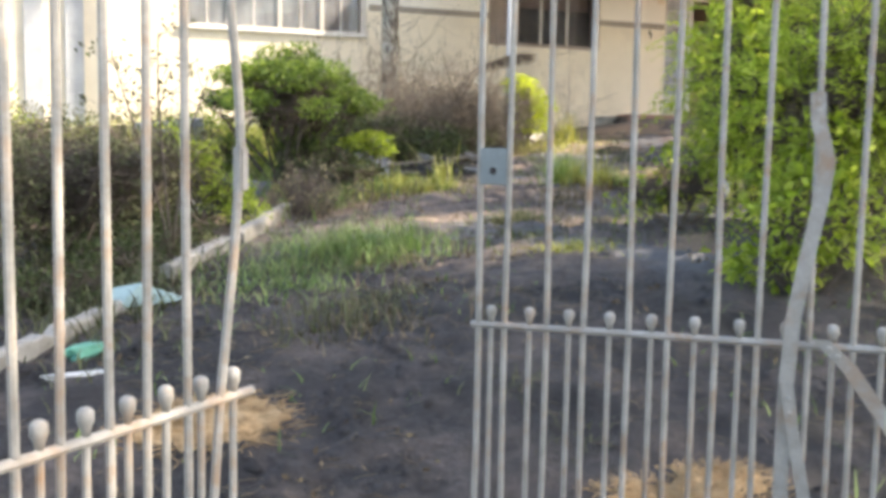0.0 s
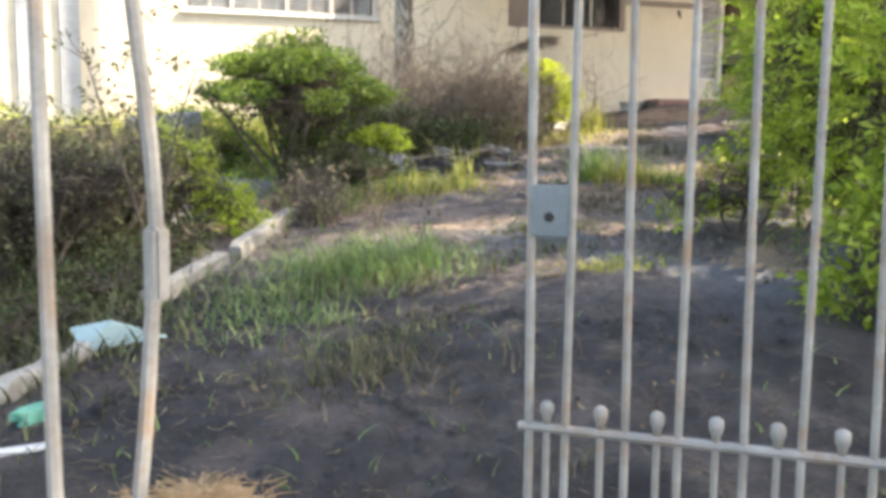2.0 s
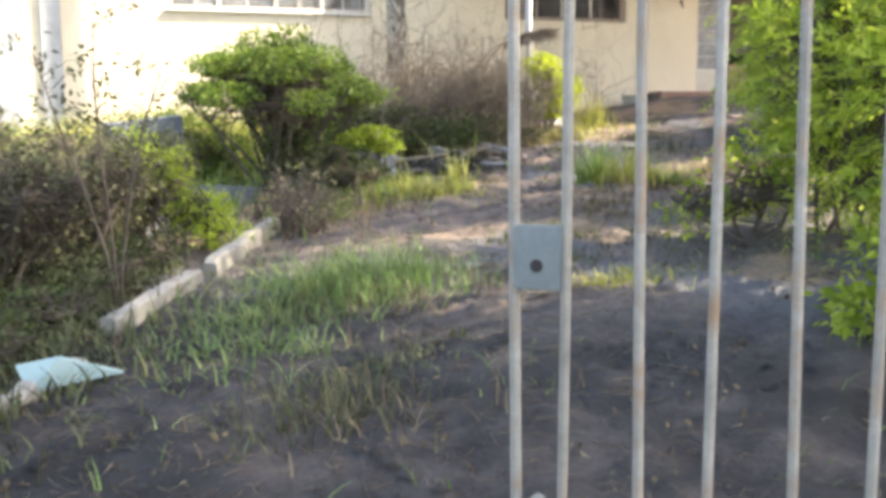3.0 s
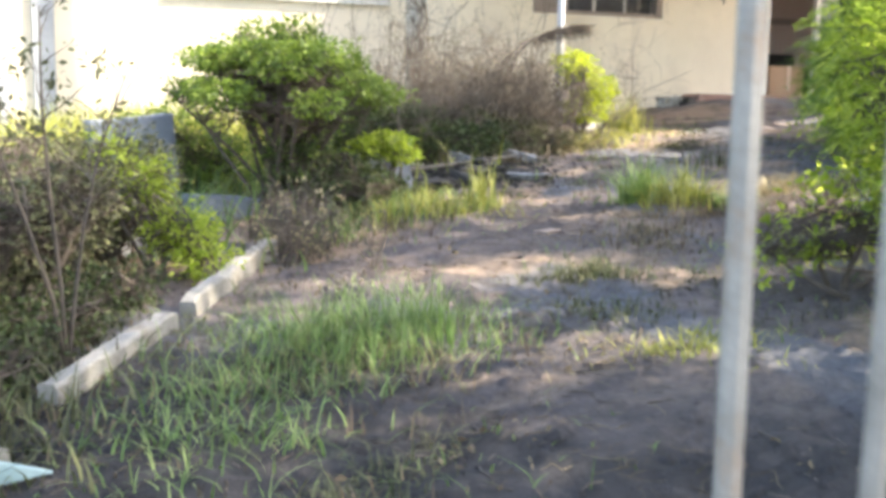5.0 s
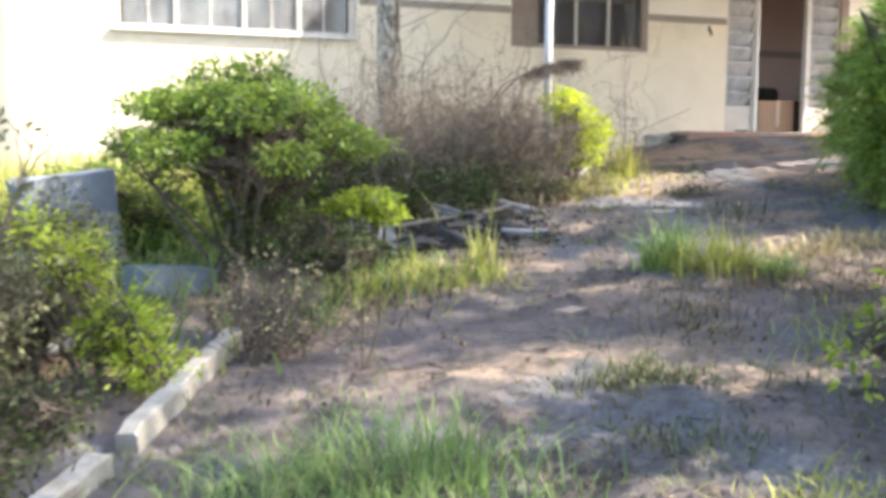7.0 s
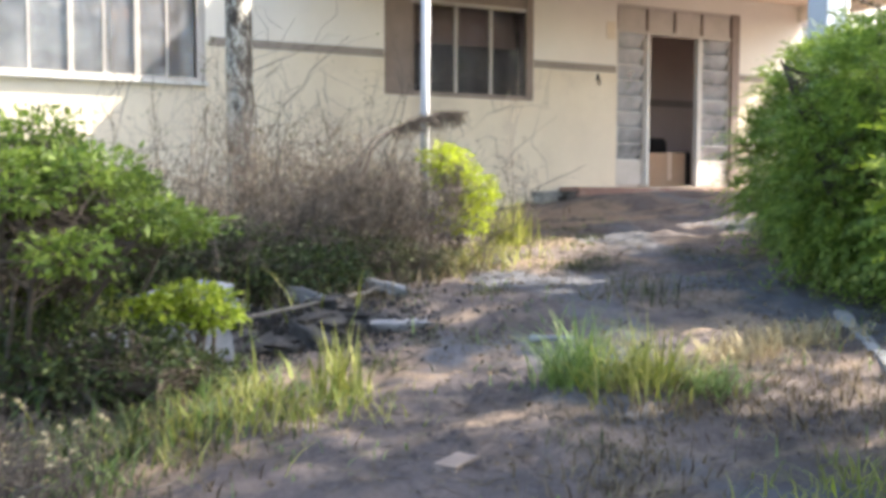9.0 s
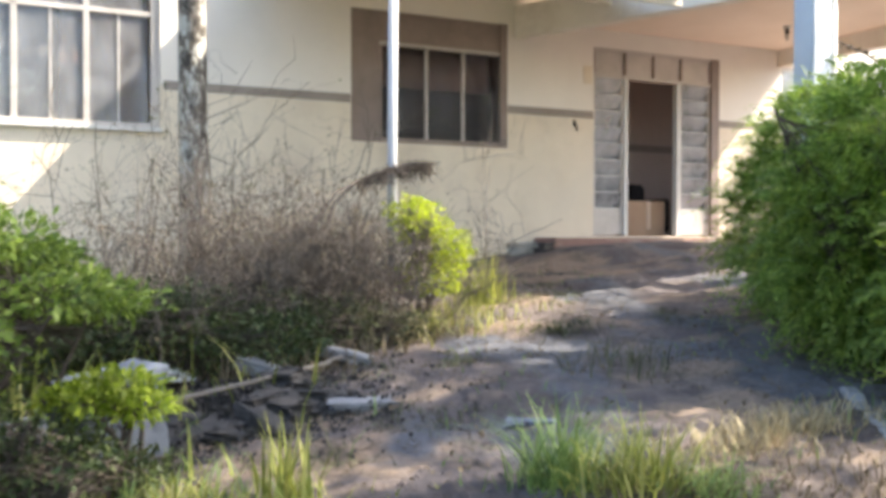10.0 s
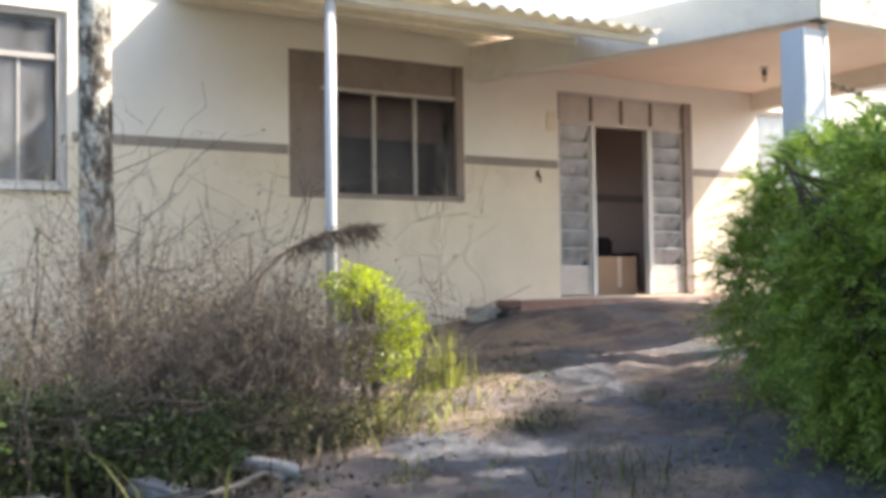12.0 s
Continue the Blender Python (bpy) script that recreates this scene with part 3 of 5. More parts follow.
def corrugated_roof():
    """A lean-to of corrugated sheets along the wall, on one steel pole."""
    th = thing("lean_to_roof", "weathered corrugated sheet lean-to roof on a pole", "roof", at=(-3.3, -1.4, 2.7), kind="structure")
    o = Vector((-3.3, -1.4, 2.7))
    x0, x1, n = -5.2, -1.35, 260
    bm = bmesh.new()
    grid = []
    for i in range(n + 1):
        x = x0 + (x1 - x0) * i / n
        wave = 0.025 * math.sin(2 * math.pi * x / 0.177)
        ragged = 0.05 * noise.noise(Vector((math.floor(x / 0.55) * 3.7, 0.3, 0.9)))
        grid.append([bm.verts.new(Vector((x, y, z + wave)) - o) for y, z in ((0.0, 3.07), (-1.3, 2.77), (-2.75 + ragged, 2.47))])
    for a, b in zip(grid, grid[1:]):
        for k in range(2):
            bm.faces.new((a[k], b[k], b[k + 1], a[k + 1]))
    sheet = part("corrugated_sheet", bm, M_TILE, th)
    solid = sheet.modifiers.new("thickness", "SOLIDIFY")
    solid.thickness = 0.008
    for y, z in ((-0.12, 2.99), (-1.4, 2.69), (-2.6, 2.42)):
        part("purlin", box(x0 + 0.05 - o.x, x1 - o.x, y - 0.03 - o.y, y + 0.03 - o.y, z - 0.04 - o.z, z + 0.02 - o.z), M_BEAM, th)
    return th


corrugated_roof()
px, py = -4.62, -2.62
gz = ground_z(px, py)
pole = thing("roof_pole", "thin white-painted steel pole carrying the lean-to roof", "pole", at=(px, py, gz - 0.05))
part("shaft", tube([(0, 0, 0), (0.0, 0, 1.5), (0.01, 0, 2.41 - gz)], 0.043, 12), M_POLE, pole, smooth=True)
part("base_plate", box(-0.09, 0.09, -0.09, 0.09, 0.0, 0.06, bevel=0.008), M_STEEL, pole)

# small things on the front wall
hook = thing("wall_hook", "small dark iron hook on the wall", "hook", at=(-0.88, 0, 1.46))
part("plate", box(-0.02, 0.02, -0.012, 0, -0.03, 0.05, bevel=0.003), M_DARK, hook)
part("prong", tube([(0, -0.01, 0.0), (0, -0.05, -0.02), (0, -0.06, -0.06), (0.01, -0.04, -0.09)], 0.012), M_DARK, hook)
sign = thing("house_number_plate", "small faded plate beside the entrance", "plate", at=(-0.67, 0, 2.11))
part("plate", box(-0.07, 0.07, -0.01, 0, -0.12, 0.12, bevel=0.004), M_WALL_LOW, sign)

# carton in the doorway
carton = thing("cardboard_box", "closed brown cardboard box just inside the doorway", "box", at=(0.76, 0.66, 0.0))
part("body", box(-0.32, 0.25, -0.22, 0.22, 0.0, 0.5, Matrix.Rotation(radians(-14), 4, "Z"), 0.008), M_BOX, carton)
part("tape", box(-0.03, 0.03, -0.224, 0.224, 0.1, 0.503, Matrix.Rotation(radians(-14), 4, "Z")), M_CEIL, carton, "pale packing tape")
seat = thing("armchair", "dark armchair in the shade of the hall", "chair", at=(1.75, 2.1, 0))
part("base", box(-0.4, 0.4, -0.35, 0.35, 0.06, 0.42, bevel=0.05), M_DARK, seat)
part("backrest", box(-0.4, 0.4, 0.2, 0.38, 0.4, 0.85, bevel=0.05), M_DARK, seat)
for sx in (-0.45, 0.33):
    part("armrest", box(sx, sx + 0.12, -0.35, 0.35, 0.06, 0.6, bevel=0.03), M_DARK, seat)


# ---- plants ----
def leaf_cloud(blobs, count, size, rng, droop=0.3, aspect=2.2, hollow=0.45, patchy=0.0):
    """Vertices and faces of many small folded leaves filling the blobs (centre, radii, weight), thinned by a noise to leave gaps."""
    weights = np.array([b[2] if len(b) > 2 else b[1][0] * b[1][1] * b[1][2] for b in blobs], float)
    weights /= weights.sum()
    pick = rng.choice(len(blobs), count, p=weights)
    cen = np.array([b[0] for b in blobs])[pick]
    rad = np.array([b[1] for b in blobs])[pick]
    d = rng.normal(size=(count, 3))
    d /= np.linalg.norm(d, axis=1)[:, None]
    r = hollow + (1 - hollow) * rng.random(count) ** 0.6
    lump = 1 + 0.22 * np.sin(d[:, 0] * 7 + pick * 1.7) * np.sin(d[:, 1] * 6 + pick) + 0.18 * np.sin(d[:, 2] * 9 + pick * 2.1)
    p = cen + d * rad * (r * lump)[:, None]
    if patchy:
        keep = np.array([noise.noise(Vector(q) * 4.5) > -0.35 + patchy * (0.5 - rng.random()) for q in p])
        p, d = p[keep], d[keep]
        count = len(p)
    ahead = d + rng.normal(size=(count, 3)) * 0.7
    ahead[:, 2] -= droop
    ahead /= np.linalg.norm(ahead, axis=1)[:, None]
    side = np.cross(ahead, rng.normal(size=(count, 3)))
    side /= np.linalg.norm(side, axis=1)[:, None] + 1e-9
    up = np.cross(side, ahead)
    ln = size * (0.6 + 0.8 * rng.random(count))[:, None]
    wd = ln / aspect
    a, b = p, p + ahead * ln
    m = p + ahead * ln * 0.5 - up * wd * 0.18
    quad = np.stack([a, m + side * wd * 0.5, b, m - side * wd * 0.5], 1).reshape(-1, 3)
    f = np.arange(count * 4).reshape(-1, 4)
    return quad, np.concatenate([f[:, [0, 1, 2]], f[:, [0, 2, 3]]])


def cloud_object(name, data, material, parent=None, at=(0, 0, 0), label=""):
    verts, faces = data
    me = bpy.data.meshes.new(name)
    me.vertices.add(len(verts))
    me.vertices.foreach_set("co", (np.asarray(verts) - np.array(at)).astype(np.float32).ravel())
    k = faces.shape[1]
    me.loops.add(faces.size)
    me.loops.foreach_set("vertex_index", faces.astype(np.int32).ravel())
    me.polygons.add(len(faces))
    me.polygons.foreach_set("loop_start", np.arange(0, faces.size, k, dtype=np.int32))
    me.update()
    me.validate()
    me.materials.append(material)
    ob = new(name, me)
    ob.parent = parent
    return tagged(ob, label)


def twig_cloud(starts, ends, rng, r0=0.008, r1=0.002, bend=0.15, segs=3):
    """Thin three-sided tapered twigs from starts to ends, bent at random."""
    starts, ends = np.asarray(starts, float), np.asarray(ends, float)
    n = len(starts)
    length = np.linalg.norm(ends - starts, axis=1)[:, None]
    d = (ends - starts) / (length + 1e-9)
    u = np.cross(d, rng.normal(size=(n, 3)))
    u /= np.linalg.norm(u, axis=1)[:, None] + 1e-9
    v = np.cross(d, u)
    off = rng.normal(size=(n, segs + 1, 3)) * bend * length[:, None]
    off[:, 0] = 0
    verts = []
    for s in range(segs + 1):
        f = s / segs
        c = starts + (ends - starts) * f + off[:, s] * (f if s < segs else 0.5)
        r = (r0 + (r1 - r0) * f) * (0.6 + 0.8 * rng.random((n, 1)))
        verts.append(np.stack([c + r * (math.cos(a) * u + math.sin(a) * v) for a in (0.0, 2.094, 4.189)], 1))
    verts = np.stack(verts, 1).reshape(-1, 3)
    base = np.arange(n)[:, None, None] * (segs + 1) * 3
    quads = []
    for s in range(segs):
        for k in range(3):
            a, b = s * 3 + k, s * 3 + (k + 1) % 3
            quads.append([a, b, b + 3, a + 3])
    return verts, (base + np.array(quads)[None]).reshape(-1, 4)


def blade_cloud(roots, heights, rng, lean=0.5, width=0.008, segs=3, heading=None):
    """Grass blades: narrow strips that bend over."""
    roots, heights = np.asarray(roots, float), np.asarray(heights, float)[:, None]
    n = len(roots)
    a = rng.random(n) * 2 * math.pi if heading is None else heading
    out = np.stack([np.cos(a), np.sin(a), np.zeros(n)], 1)
    side = np.stack([-np.sin(a), np.cos(a), np.zeros(n)], 1)
    k = (lean * (0.3 + 1.2 * rng.random(n)))[:, None]
    w = (width * (0.6 + 0.8 * rng.random(n)))[:, None]
    verts = []
    for s in range(segs + 1):
        f = s / segs
        c = roots + out * heights * k * f ** 1.7
        c[:, 2] += (heights[:, 0]) * (f - 0.35 * k[:, 0] * f * f)
        ww = w * (1 - f) ** 0.7 + 0.0006
        verts.append(np.stack([c - side * ww, c + side * ww], 1))
    verts = np.stack(verts, 1).reshape(-1, 3)
    base = np.arange(n)[:, None, None] * (segs + 1) * 2
    quads = np.array([[2 * s, 2 * s + 1, 2 * s + 3, 2 * s + 2] for s in range(segs)])
    return verts, (base + quads[None]).reshape(-1, 4)


def spray_cloud(blobs, sprays, length, leaflet, rng, droop=0.5, pairs=11, hollow=0.35):
    """Feathery sprays: each a curved rib that grows outward and droops, with a row of narrow leaflets on both sides."""
    weights = np.array([b[2] if len(b) > 2 else b[1][0] * b[1][1] * b[1][2] for b in blobs], float)
    pick = rng.choice(len(blobs), sprays, p=weights / weights.sum())
    cen, rad = np.array([b[0] for b in blobs])[pick], np.array([b[1] for b in blobs])[pick]
    d = rng.normal(size=(sprays, 3))
    d /= np.linalg.norm(d, axis=1)[:, None]
    root = cen + d * rad * (hollow + (0.95 - hollow) * rng.random((sprays, 1)) ** 0.7)
    go = d + rng.normal(size=(sprays, 3)) * 0.45 + np.array((0, 0, 0.35))
    go /= np.linalg.norm(go, axis=1)[:, None]
    ln = length * (0.5 + rng.random((sprays, 1)))
    flat = np.cross(go, rng.normal(size=(sprays, 3)) * 0.5 + np.array((0, 0, 1.0)))
    flat /= np.linalg.norm(flat, axis=1)[:, None] + 1e-9
    quads = []
    for k in range(pairs):
        f = (k + 1) / pairs
        c = root + go * ln * f
        c[:, 2] -= droop * ln[:, 0] * f * f
        on = go.copy()
        on[:, 2] -= 2 * droop * f
        on /= np.linalg.norm(on, axis=1)[:, None]
        size = leaflet * (1.15 - 0.6 * f) * (0.7 + 0.6 * rng.random((sprays, 1)))
        for turn in (-1, 1):
            way = on * 0.75 + flat * turn * 0.75 + rng.normal(size=(sprays, 3)) * 0.22
            wide = np.cross(way, np.cross(on, flat)) * size * 0.15
            quads.append(np.stack([c, c + way * size * 0.5 + wide, c + way * size, c + way * size * 0.5 - wide], 1))
    verts = np.stack(quads, 1).reshape(-1, 3)
    f = np.arange(len(verts)).reshape(-1, 4)
    return verts, np.concatenate([f[:, [0, 1, 2]], f[:, [0, 2, 3]]])


def shrub(name, label, at, blobs, leaves, size, leaf_mat, stems=6, stem_r=0.016, twigs=200, seed=1, droop=0.3, aspect=2.2, patchy=0.8, spread=0.16, twig_mat=None, group="", hollow=0.45, spray=0.0):
    """A bush: several stems from one foot, fine twigs, and a crown of leaves. Blobs are centres (from the foot) and radii."""
    rng = np.random.default_rng(seed)
    x, y = at
    z = surface_z(x, y)
    th = thing(name, label, "bush", group, (x, y, z))
    tips = []
    for i in range(stems):
        c, r = blobs[i % len(blobs)][:2]
        a = rng.random() * 6.283
        foot = Vector((math.cos(a) * spread * rng.random(), math.sin(a) * spread * rng.random(), -0.05))
        tip = Vector(c) + Vector([q * rr * 0.5 for q, rr in zip(rng.normal(size=3), r)])
        mid = foot.lerp(tip, 0.5) + Vector(rng.normal(size=3) * 0.05)
        q1 = foot.lerp(mid, 0.5) + Vector(rng.normal(size=3) * 0.02)
        part("stem", tube([foot, q1, mid, tip], [stem_r, stem_r * 0.85, stem_r * 0.65, stem_r * 0.3], 6), M_STEM if twig_mat is None else twig_mat, th)
        tips.append((np.array(mid), np.array(tip)))
    if twigs:
        idx = rng.integers(0, len(tips), twigs)
        f = rng.random((twigs, 1)) ** 0.7
        s = np.array([tips[i][0] for i in idx]) * (1 - f) + np.array([tips[i][1] for i in idx]) * f
        pick = rng.integers(0, len(blobs), twigs)
        d = rng.normal(size=(twigs, 3))
        d /= np.linalg.norm(d, axis=1)[:, None]
        e = np.array([blobs[i][0] for i in pick]) + d * np.array([blobs[i][1] for i in pick]) * (0.5 + 0.5 * rng.random((twigs, 1)))
        tagged(cloud_object("twig_mass", twig_cloud(s, e, rng, 0.006, 0.0015, 0.08), M_STEM if twig_mat is None else twig_mat, th), kind="stuff")
    if spray:
        cloud_object("crown", spray_cloud(blobs, leaves // 22, spray, size, rng, droop, hollow=hollow), leaf_mat, th)
    elif leaves:
        cloud_object("crown", leaf_cloud(blobs, leaves, size, rng, droop, aspect, hollow, patchy), leaf_mat, th)
    return th


# the umbrella-shaped green bush by the kerb
tiers = random.Random(17)
UMBRELLA = [((-0.05, -0.05, 0.9), (0.5, 0.45, 0.3), 0.012), ((0.05, 0.0, 0.5), (0.45, 0.4, 0.25), 0.008)]
for k in range(24):
    a, q = 2.4 * k, 0.84 * math.sqrt((k + 0.6) / 24)
    w = tiers.uniform(0.17, 0.27)
    UMBRELLA.append(((q * math.cos(a) - 0.06, q * 0.85 * math.sin(a), 1.42 - 0.68 * q ** 1.6 + tiers.uniform(-0.12, 0.08)), (w, w, w * tiers.uniform(0.35, 0.55)), w * w * 0.16))
shrub("green_bush", "umbrella-shaped green bush with many bare stems beside the kerb", (-8.18, -5.69), UMBRELLA,
      21000, 0.045, M_LEAF, stems=26, stem_r=0.02, twigs=700, seed=3, spread=0.3, patchy=1.3, hollow=0.25, droop=0.1)
shrub("leafy_weeds", "low green weeds below the bush, coloured for shade", (-7.78, -5.95),
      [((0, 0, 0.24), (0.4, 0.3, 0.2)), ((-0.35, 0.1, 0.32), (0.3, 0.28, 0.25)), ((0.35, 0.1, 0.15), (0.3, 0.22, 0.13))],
      5200, 0.04, M_SHADE_LEAF, stems=7, twigs=260, seed=4, spread=0.35)
# dusty hedge on the other side of the kerb
for i, (x, y, h, w) in enumerate(((-10.9, -9.6, 1.15, 0.75), (-10.25, -8.7, 1.05, 0.7), (-9.85, -7.9, 1.0, 0.62), (-9.5, -7.0, 0.95, 0.55), (-11.4, -8.4, 1.2, 0.8), (-10.6, -7.3, 1.1, 0.7))):
    shrub("dusty_shrub", "dusty half-dry shrub with dark bare stems", (x, y),
          [((0, 0, h * 0.72), (w * 0.75, w * 0.75, h * 0.28)), ((-w * 0.4, 0.1, h * 0.62), (w * 0.5, w * 0.5, h * 0.22)), ((w * 0.4, -0.1, h * 0.65), (w * 0.5, w * 0.5, h * 0.22)), ((0, 0, h * 0.35), (w * 0.7, w * 0.7, h * 0.25), 0.07)],
          6500, 0.033, M_LEAFD, stems=9, stem_r=0.02, twigs=900, seed=20 + i, spread=0.35, group="hedge behind the kerb")
shrub("green_shrub", "soft green shrub between the block and the bush", (-8.95, -4.75),
      [((0, 0, 0.45), (0.45, 0.35, 0.35)), ((0.3, -0.1, 0.3), (0.35, 0.3, 0.25)), ((-0.3, 0.15, 0.65), (0.3, 0.3, 0.2))],
      6500, 0.045, M_LEAF, stems=7, twigs=200, seed=43)
# low weeds in the shade-dark leaf, filling the bright strip under the hedge
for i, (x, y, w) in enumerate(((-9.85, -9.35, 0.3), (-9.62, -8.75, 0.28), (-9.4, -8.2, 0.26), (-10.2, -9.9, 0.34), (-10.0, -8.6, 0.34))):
    shrub("low_undergrowth", "low weeds under the hedge beside the kerb, coloured for shade", (x, y),
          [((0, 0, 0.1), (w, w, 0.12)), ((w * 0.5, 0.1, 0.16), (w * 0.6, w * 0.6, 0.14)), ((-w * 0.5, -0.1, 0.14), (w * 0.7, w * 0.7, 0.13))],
          1500, 0.035, M_SHADE_LEAF, stems=5, stem_r=0.007, twigs=120, seed=110 + i, spread=0.25, group="weeds under the hedge")
# bright low leaves over the kerb
shrub("leafy_shrub", "green leafy shrub leaning over the kerb", (-9.15, -7.55),
      [((0.1, 0, 0.28), (0.22, 0.22, 0.17)), ((-0.12, 0.2, 0.55), (0.18, 0.18, 0.2)), ((0.25, -0.2, 0.14), (0.2, 0.2, 0.12)), ((-0.3, 0.3, 0.7), (0.2, 0.2, 0.15))],
      4200, 0.045, M_LIME, stems=6, twigs=160, seed=41, aspect=3.0)
# dry brown thicket before the window
def thicket(label, at, foot_spread, reach, height, stems, seed, mat, leaf_mat, leaves, leaf_size, lean=(0, 0), fine=5):
    """Dead brush: upright stems that fork twice into ever finer twigs, a few clinging leaves."""
    rng = np.random.default_rng(seed)
    x, y = at
    th = thing("dry_thicket", label, "bush", at=(x, y, surface_z(x, y)))
    n = stems
    foot = np.c_[rng.normal(size=(n, 2)) * np.array(foot_spread) * 0.5, np.full(n, -0.05)]
    tip = foot + np.c_[rng.normal(size=(n, 2)) * reach + np.array(lean), height * (0.45 + 0.6 * rng.random(n))]
    for k in range(min(n, 14)):
        a, b = Vector(foot[k]), Vector(tip[k])
        bend = Vector(rng.normal(size=3) * 0.06)
        part("stem", tube([a, a.lerp(b, 0.4) + bend, a.lerp(b, 0.75) + bend, b], [0.011, 0.009, 0.006, 0.003], 5), mat, th)
    tagged(cloud_object("stem_mass", twig_cloud(foot, tip, rng, 0.009, 0.003, 0.05, 4), mat, th), kind="stuff")
    s0, e0 = foot, tip
    for level, (fork, size, r) in enumerate(((7, 0.5, 0.0045), (fine, 0.27, 0.0026))):
        f = 0.2 + 0.8 * rng.random((len(s0), fork, 1))
        s1 = (s0[:, None] * (1 - f) + e0[:, None] * f).reshape(-1, 3)
        d = rng.normal(size=s1.shape) + np.array((0, 0, 0.55))
        d /= np.linalg.norm(d, axis=1)[:, None]
        e1 = s1 + d * height * size * (0.4 + 0.9 * rng.random((len(s1), 1)))
        e1[:, 2] = np.maximum(e1[:, 2], 0.0)
        tagged(cloud_object("twig_mass", twig_cloud(s1, e1, rng, r, r * 0.4, 0.1), mat, th), kind="stuff")
        s0, e0 = s1, e1
    pick = rng.integers(0, len(e0), leaves)
    p = e0[pick] + rng.normal(size=(leaves, 3)) * 0.03
    tagged(cloud_object("leaf_mass", leaf_cloud([(q, (0.02, 0.02, 0.02), 1.0) for q in p], leaves, leaf_size, rng, 0.3, 2.0), leaf_mat, th), kind="stuff")
    return th


thicket("tangled dry brown thicket round the tree trunk", (-6.05, -3.0), (1.5, 0.7), 0.34, 1.0, 105, 51, M_TWIG, M_DRY, 2600, 0.03, (0.1, 0))
thicket("dead grey-brown brush leaning towards the pole", (-5.5, -2.95), (0.65, 0.5), 0.26, 1.0, 80, 52, M_TWIG, M_DRY, 1800, 0.03, (0.06, 0))
thicket("sparse tall dry twigs before the wall", (-6.0, -2.3), (1.3, 0.5), 0.28, 1.85, 24, 53, M_TWIG, M_LEAFD, 700, 0.03, fine=4)
thicket("dry reddish weed stalks at the end of the kerb", (-8.3, -7.2), (0.3, 0.5), 0.1, 0.5, 22, 54, M_TWIG, M_STRAW, 500, 0.025)
frond = thing("dead_branch", "dark shaggy dead branch arching beside the pole", "branch", at=(-5.3, -2.87, surface_z(-5.3, -2.87)))
o = frond.location
rib = [Vector(q) for q in ((-5.42, -2.95, -0.6), (-5.38, -2.92, 0.0), (-5.25, -2.88, 0.28), (-5.05, -2.86, 0.46), (-4.8, -2.85, 0.56), (-4.56, -2.85, 0.62), (-4.38, -2.86, 0.62))]
part("rib", tube([q - o for q in rib], [0.018, 0.017, 0.016, 0.014, 0.012, 0.009, 0.005], 7), M_STEM, frond)
rng = np.random.default_rng(55)
k = rng.integers(3, 6, 520)
f = rng.random((520, 1))
along = np.array([rib[i] for i in k]) * (1 - f) + np.array([rib[i + 1] for i in k]) * f
tagged(cloud_object("leaf_mass", twig_cloud(along, along + np.c_[0.16 * rng.random(520) - 0.04, rng.normal(size=520) * 0.08, -0.2 * rng.random(520) + 0.05], rng, 0.006, 0.002, 0.1), M_STEM, frond, at=tuple(o)), "dark dry drooping leaflets", kind="stuff")
part("side_branch", tube([Vector(q) - o for q in ((-5.05, -2.9, 0.47), (-5.28, -3.0, 0.36), (-5.5, -3.05, 0.1), (-5.58, -3.1, -0.5))], [0.01, 0.014, 0.017, 0.018], 6), M_STEM, frond)
shrub("green_undergrowth", "low green undergrowth below the thicket, coloured for shade", (-6.75, -3.7),
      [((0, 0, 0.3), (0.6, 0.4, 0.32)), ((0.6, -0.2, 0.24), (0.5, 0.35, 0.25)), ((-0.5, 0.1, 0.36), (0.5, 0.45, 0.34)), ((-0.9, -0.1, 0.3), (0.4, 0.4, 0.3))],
      16000, 0.045, M_SHADE_LEAF, stems=10, twigs=400, seed=61, spread=0.5)
shrub("green_undergrowth", "low pale olive weeds at the foot of the thicket", (-5.55, -3.65),
      [((0, 0, 0.2), (0.55, 0.25, 0.2)), ((0.5, 0.1, 0.16), (0.4, 0.25, 0.16)), ((-0.4, 0.0, 0.25), (0.4, 0.3, 0.24))],
      6500, 0.04, M_LEAFD, stems=9, twigs=420, seed=62, spread=0.45)
# yellow-lit bush by the pole
shrub("yellow_bush", "bright yellow-green bush beside the pole", (-4.5, -3.0),
      [((-0.02, 0, 0.8), (0.25, 0.24, 0.2)), ((0.2, 0, 0.62), (0.26, 0.24, 0.18)), ((-0.12, 0, 0.95), (0.2, 0.2, 0.12)), ((0.05, -0.05, 0.4), (0.28, 0.25, 0.2))],
      8000, 0.035, M_LEAFY, stems=6, twigs=160, seed=71)
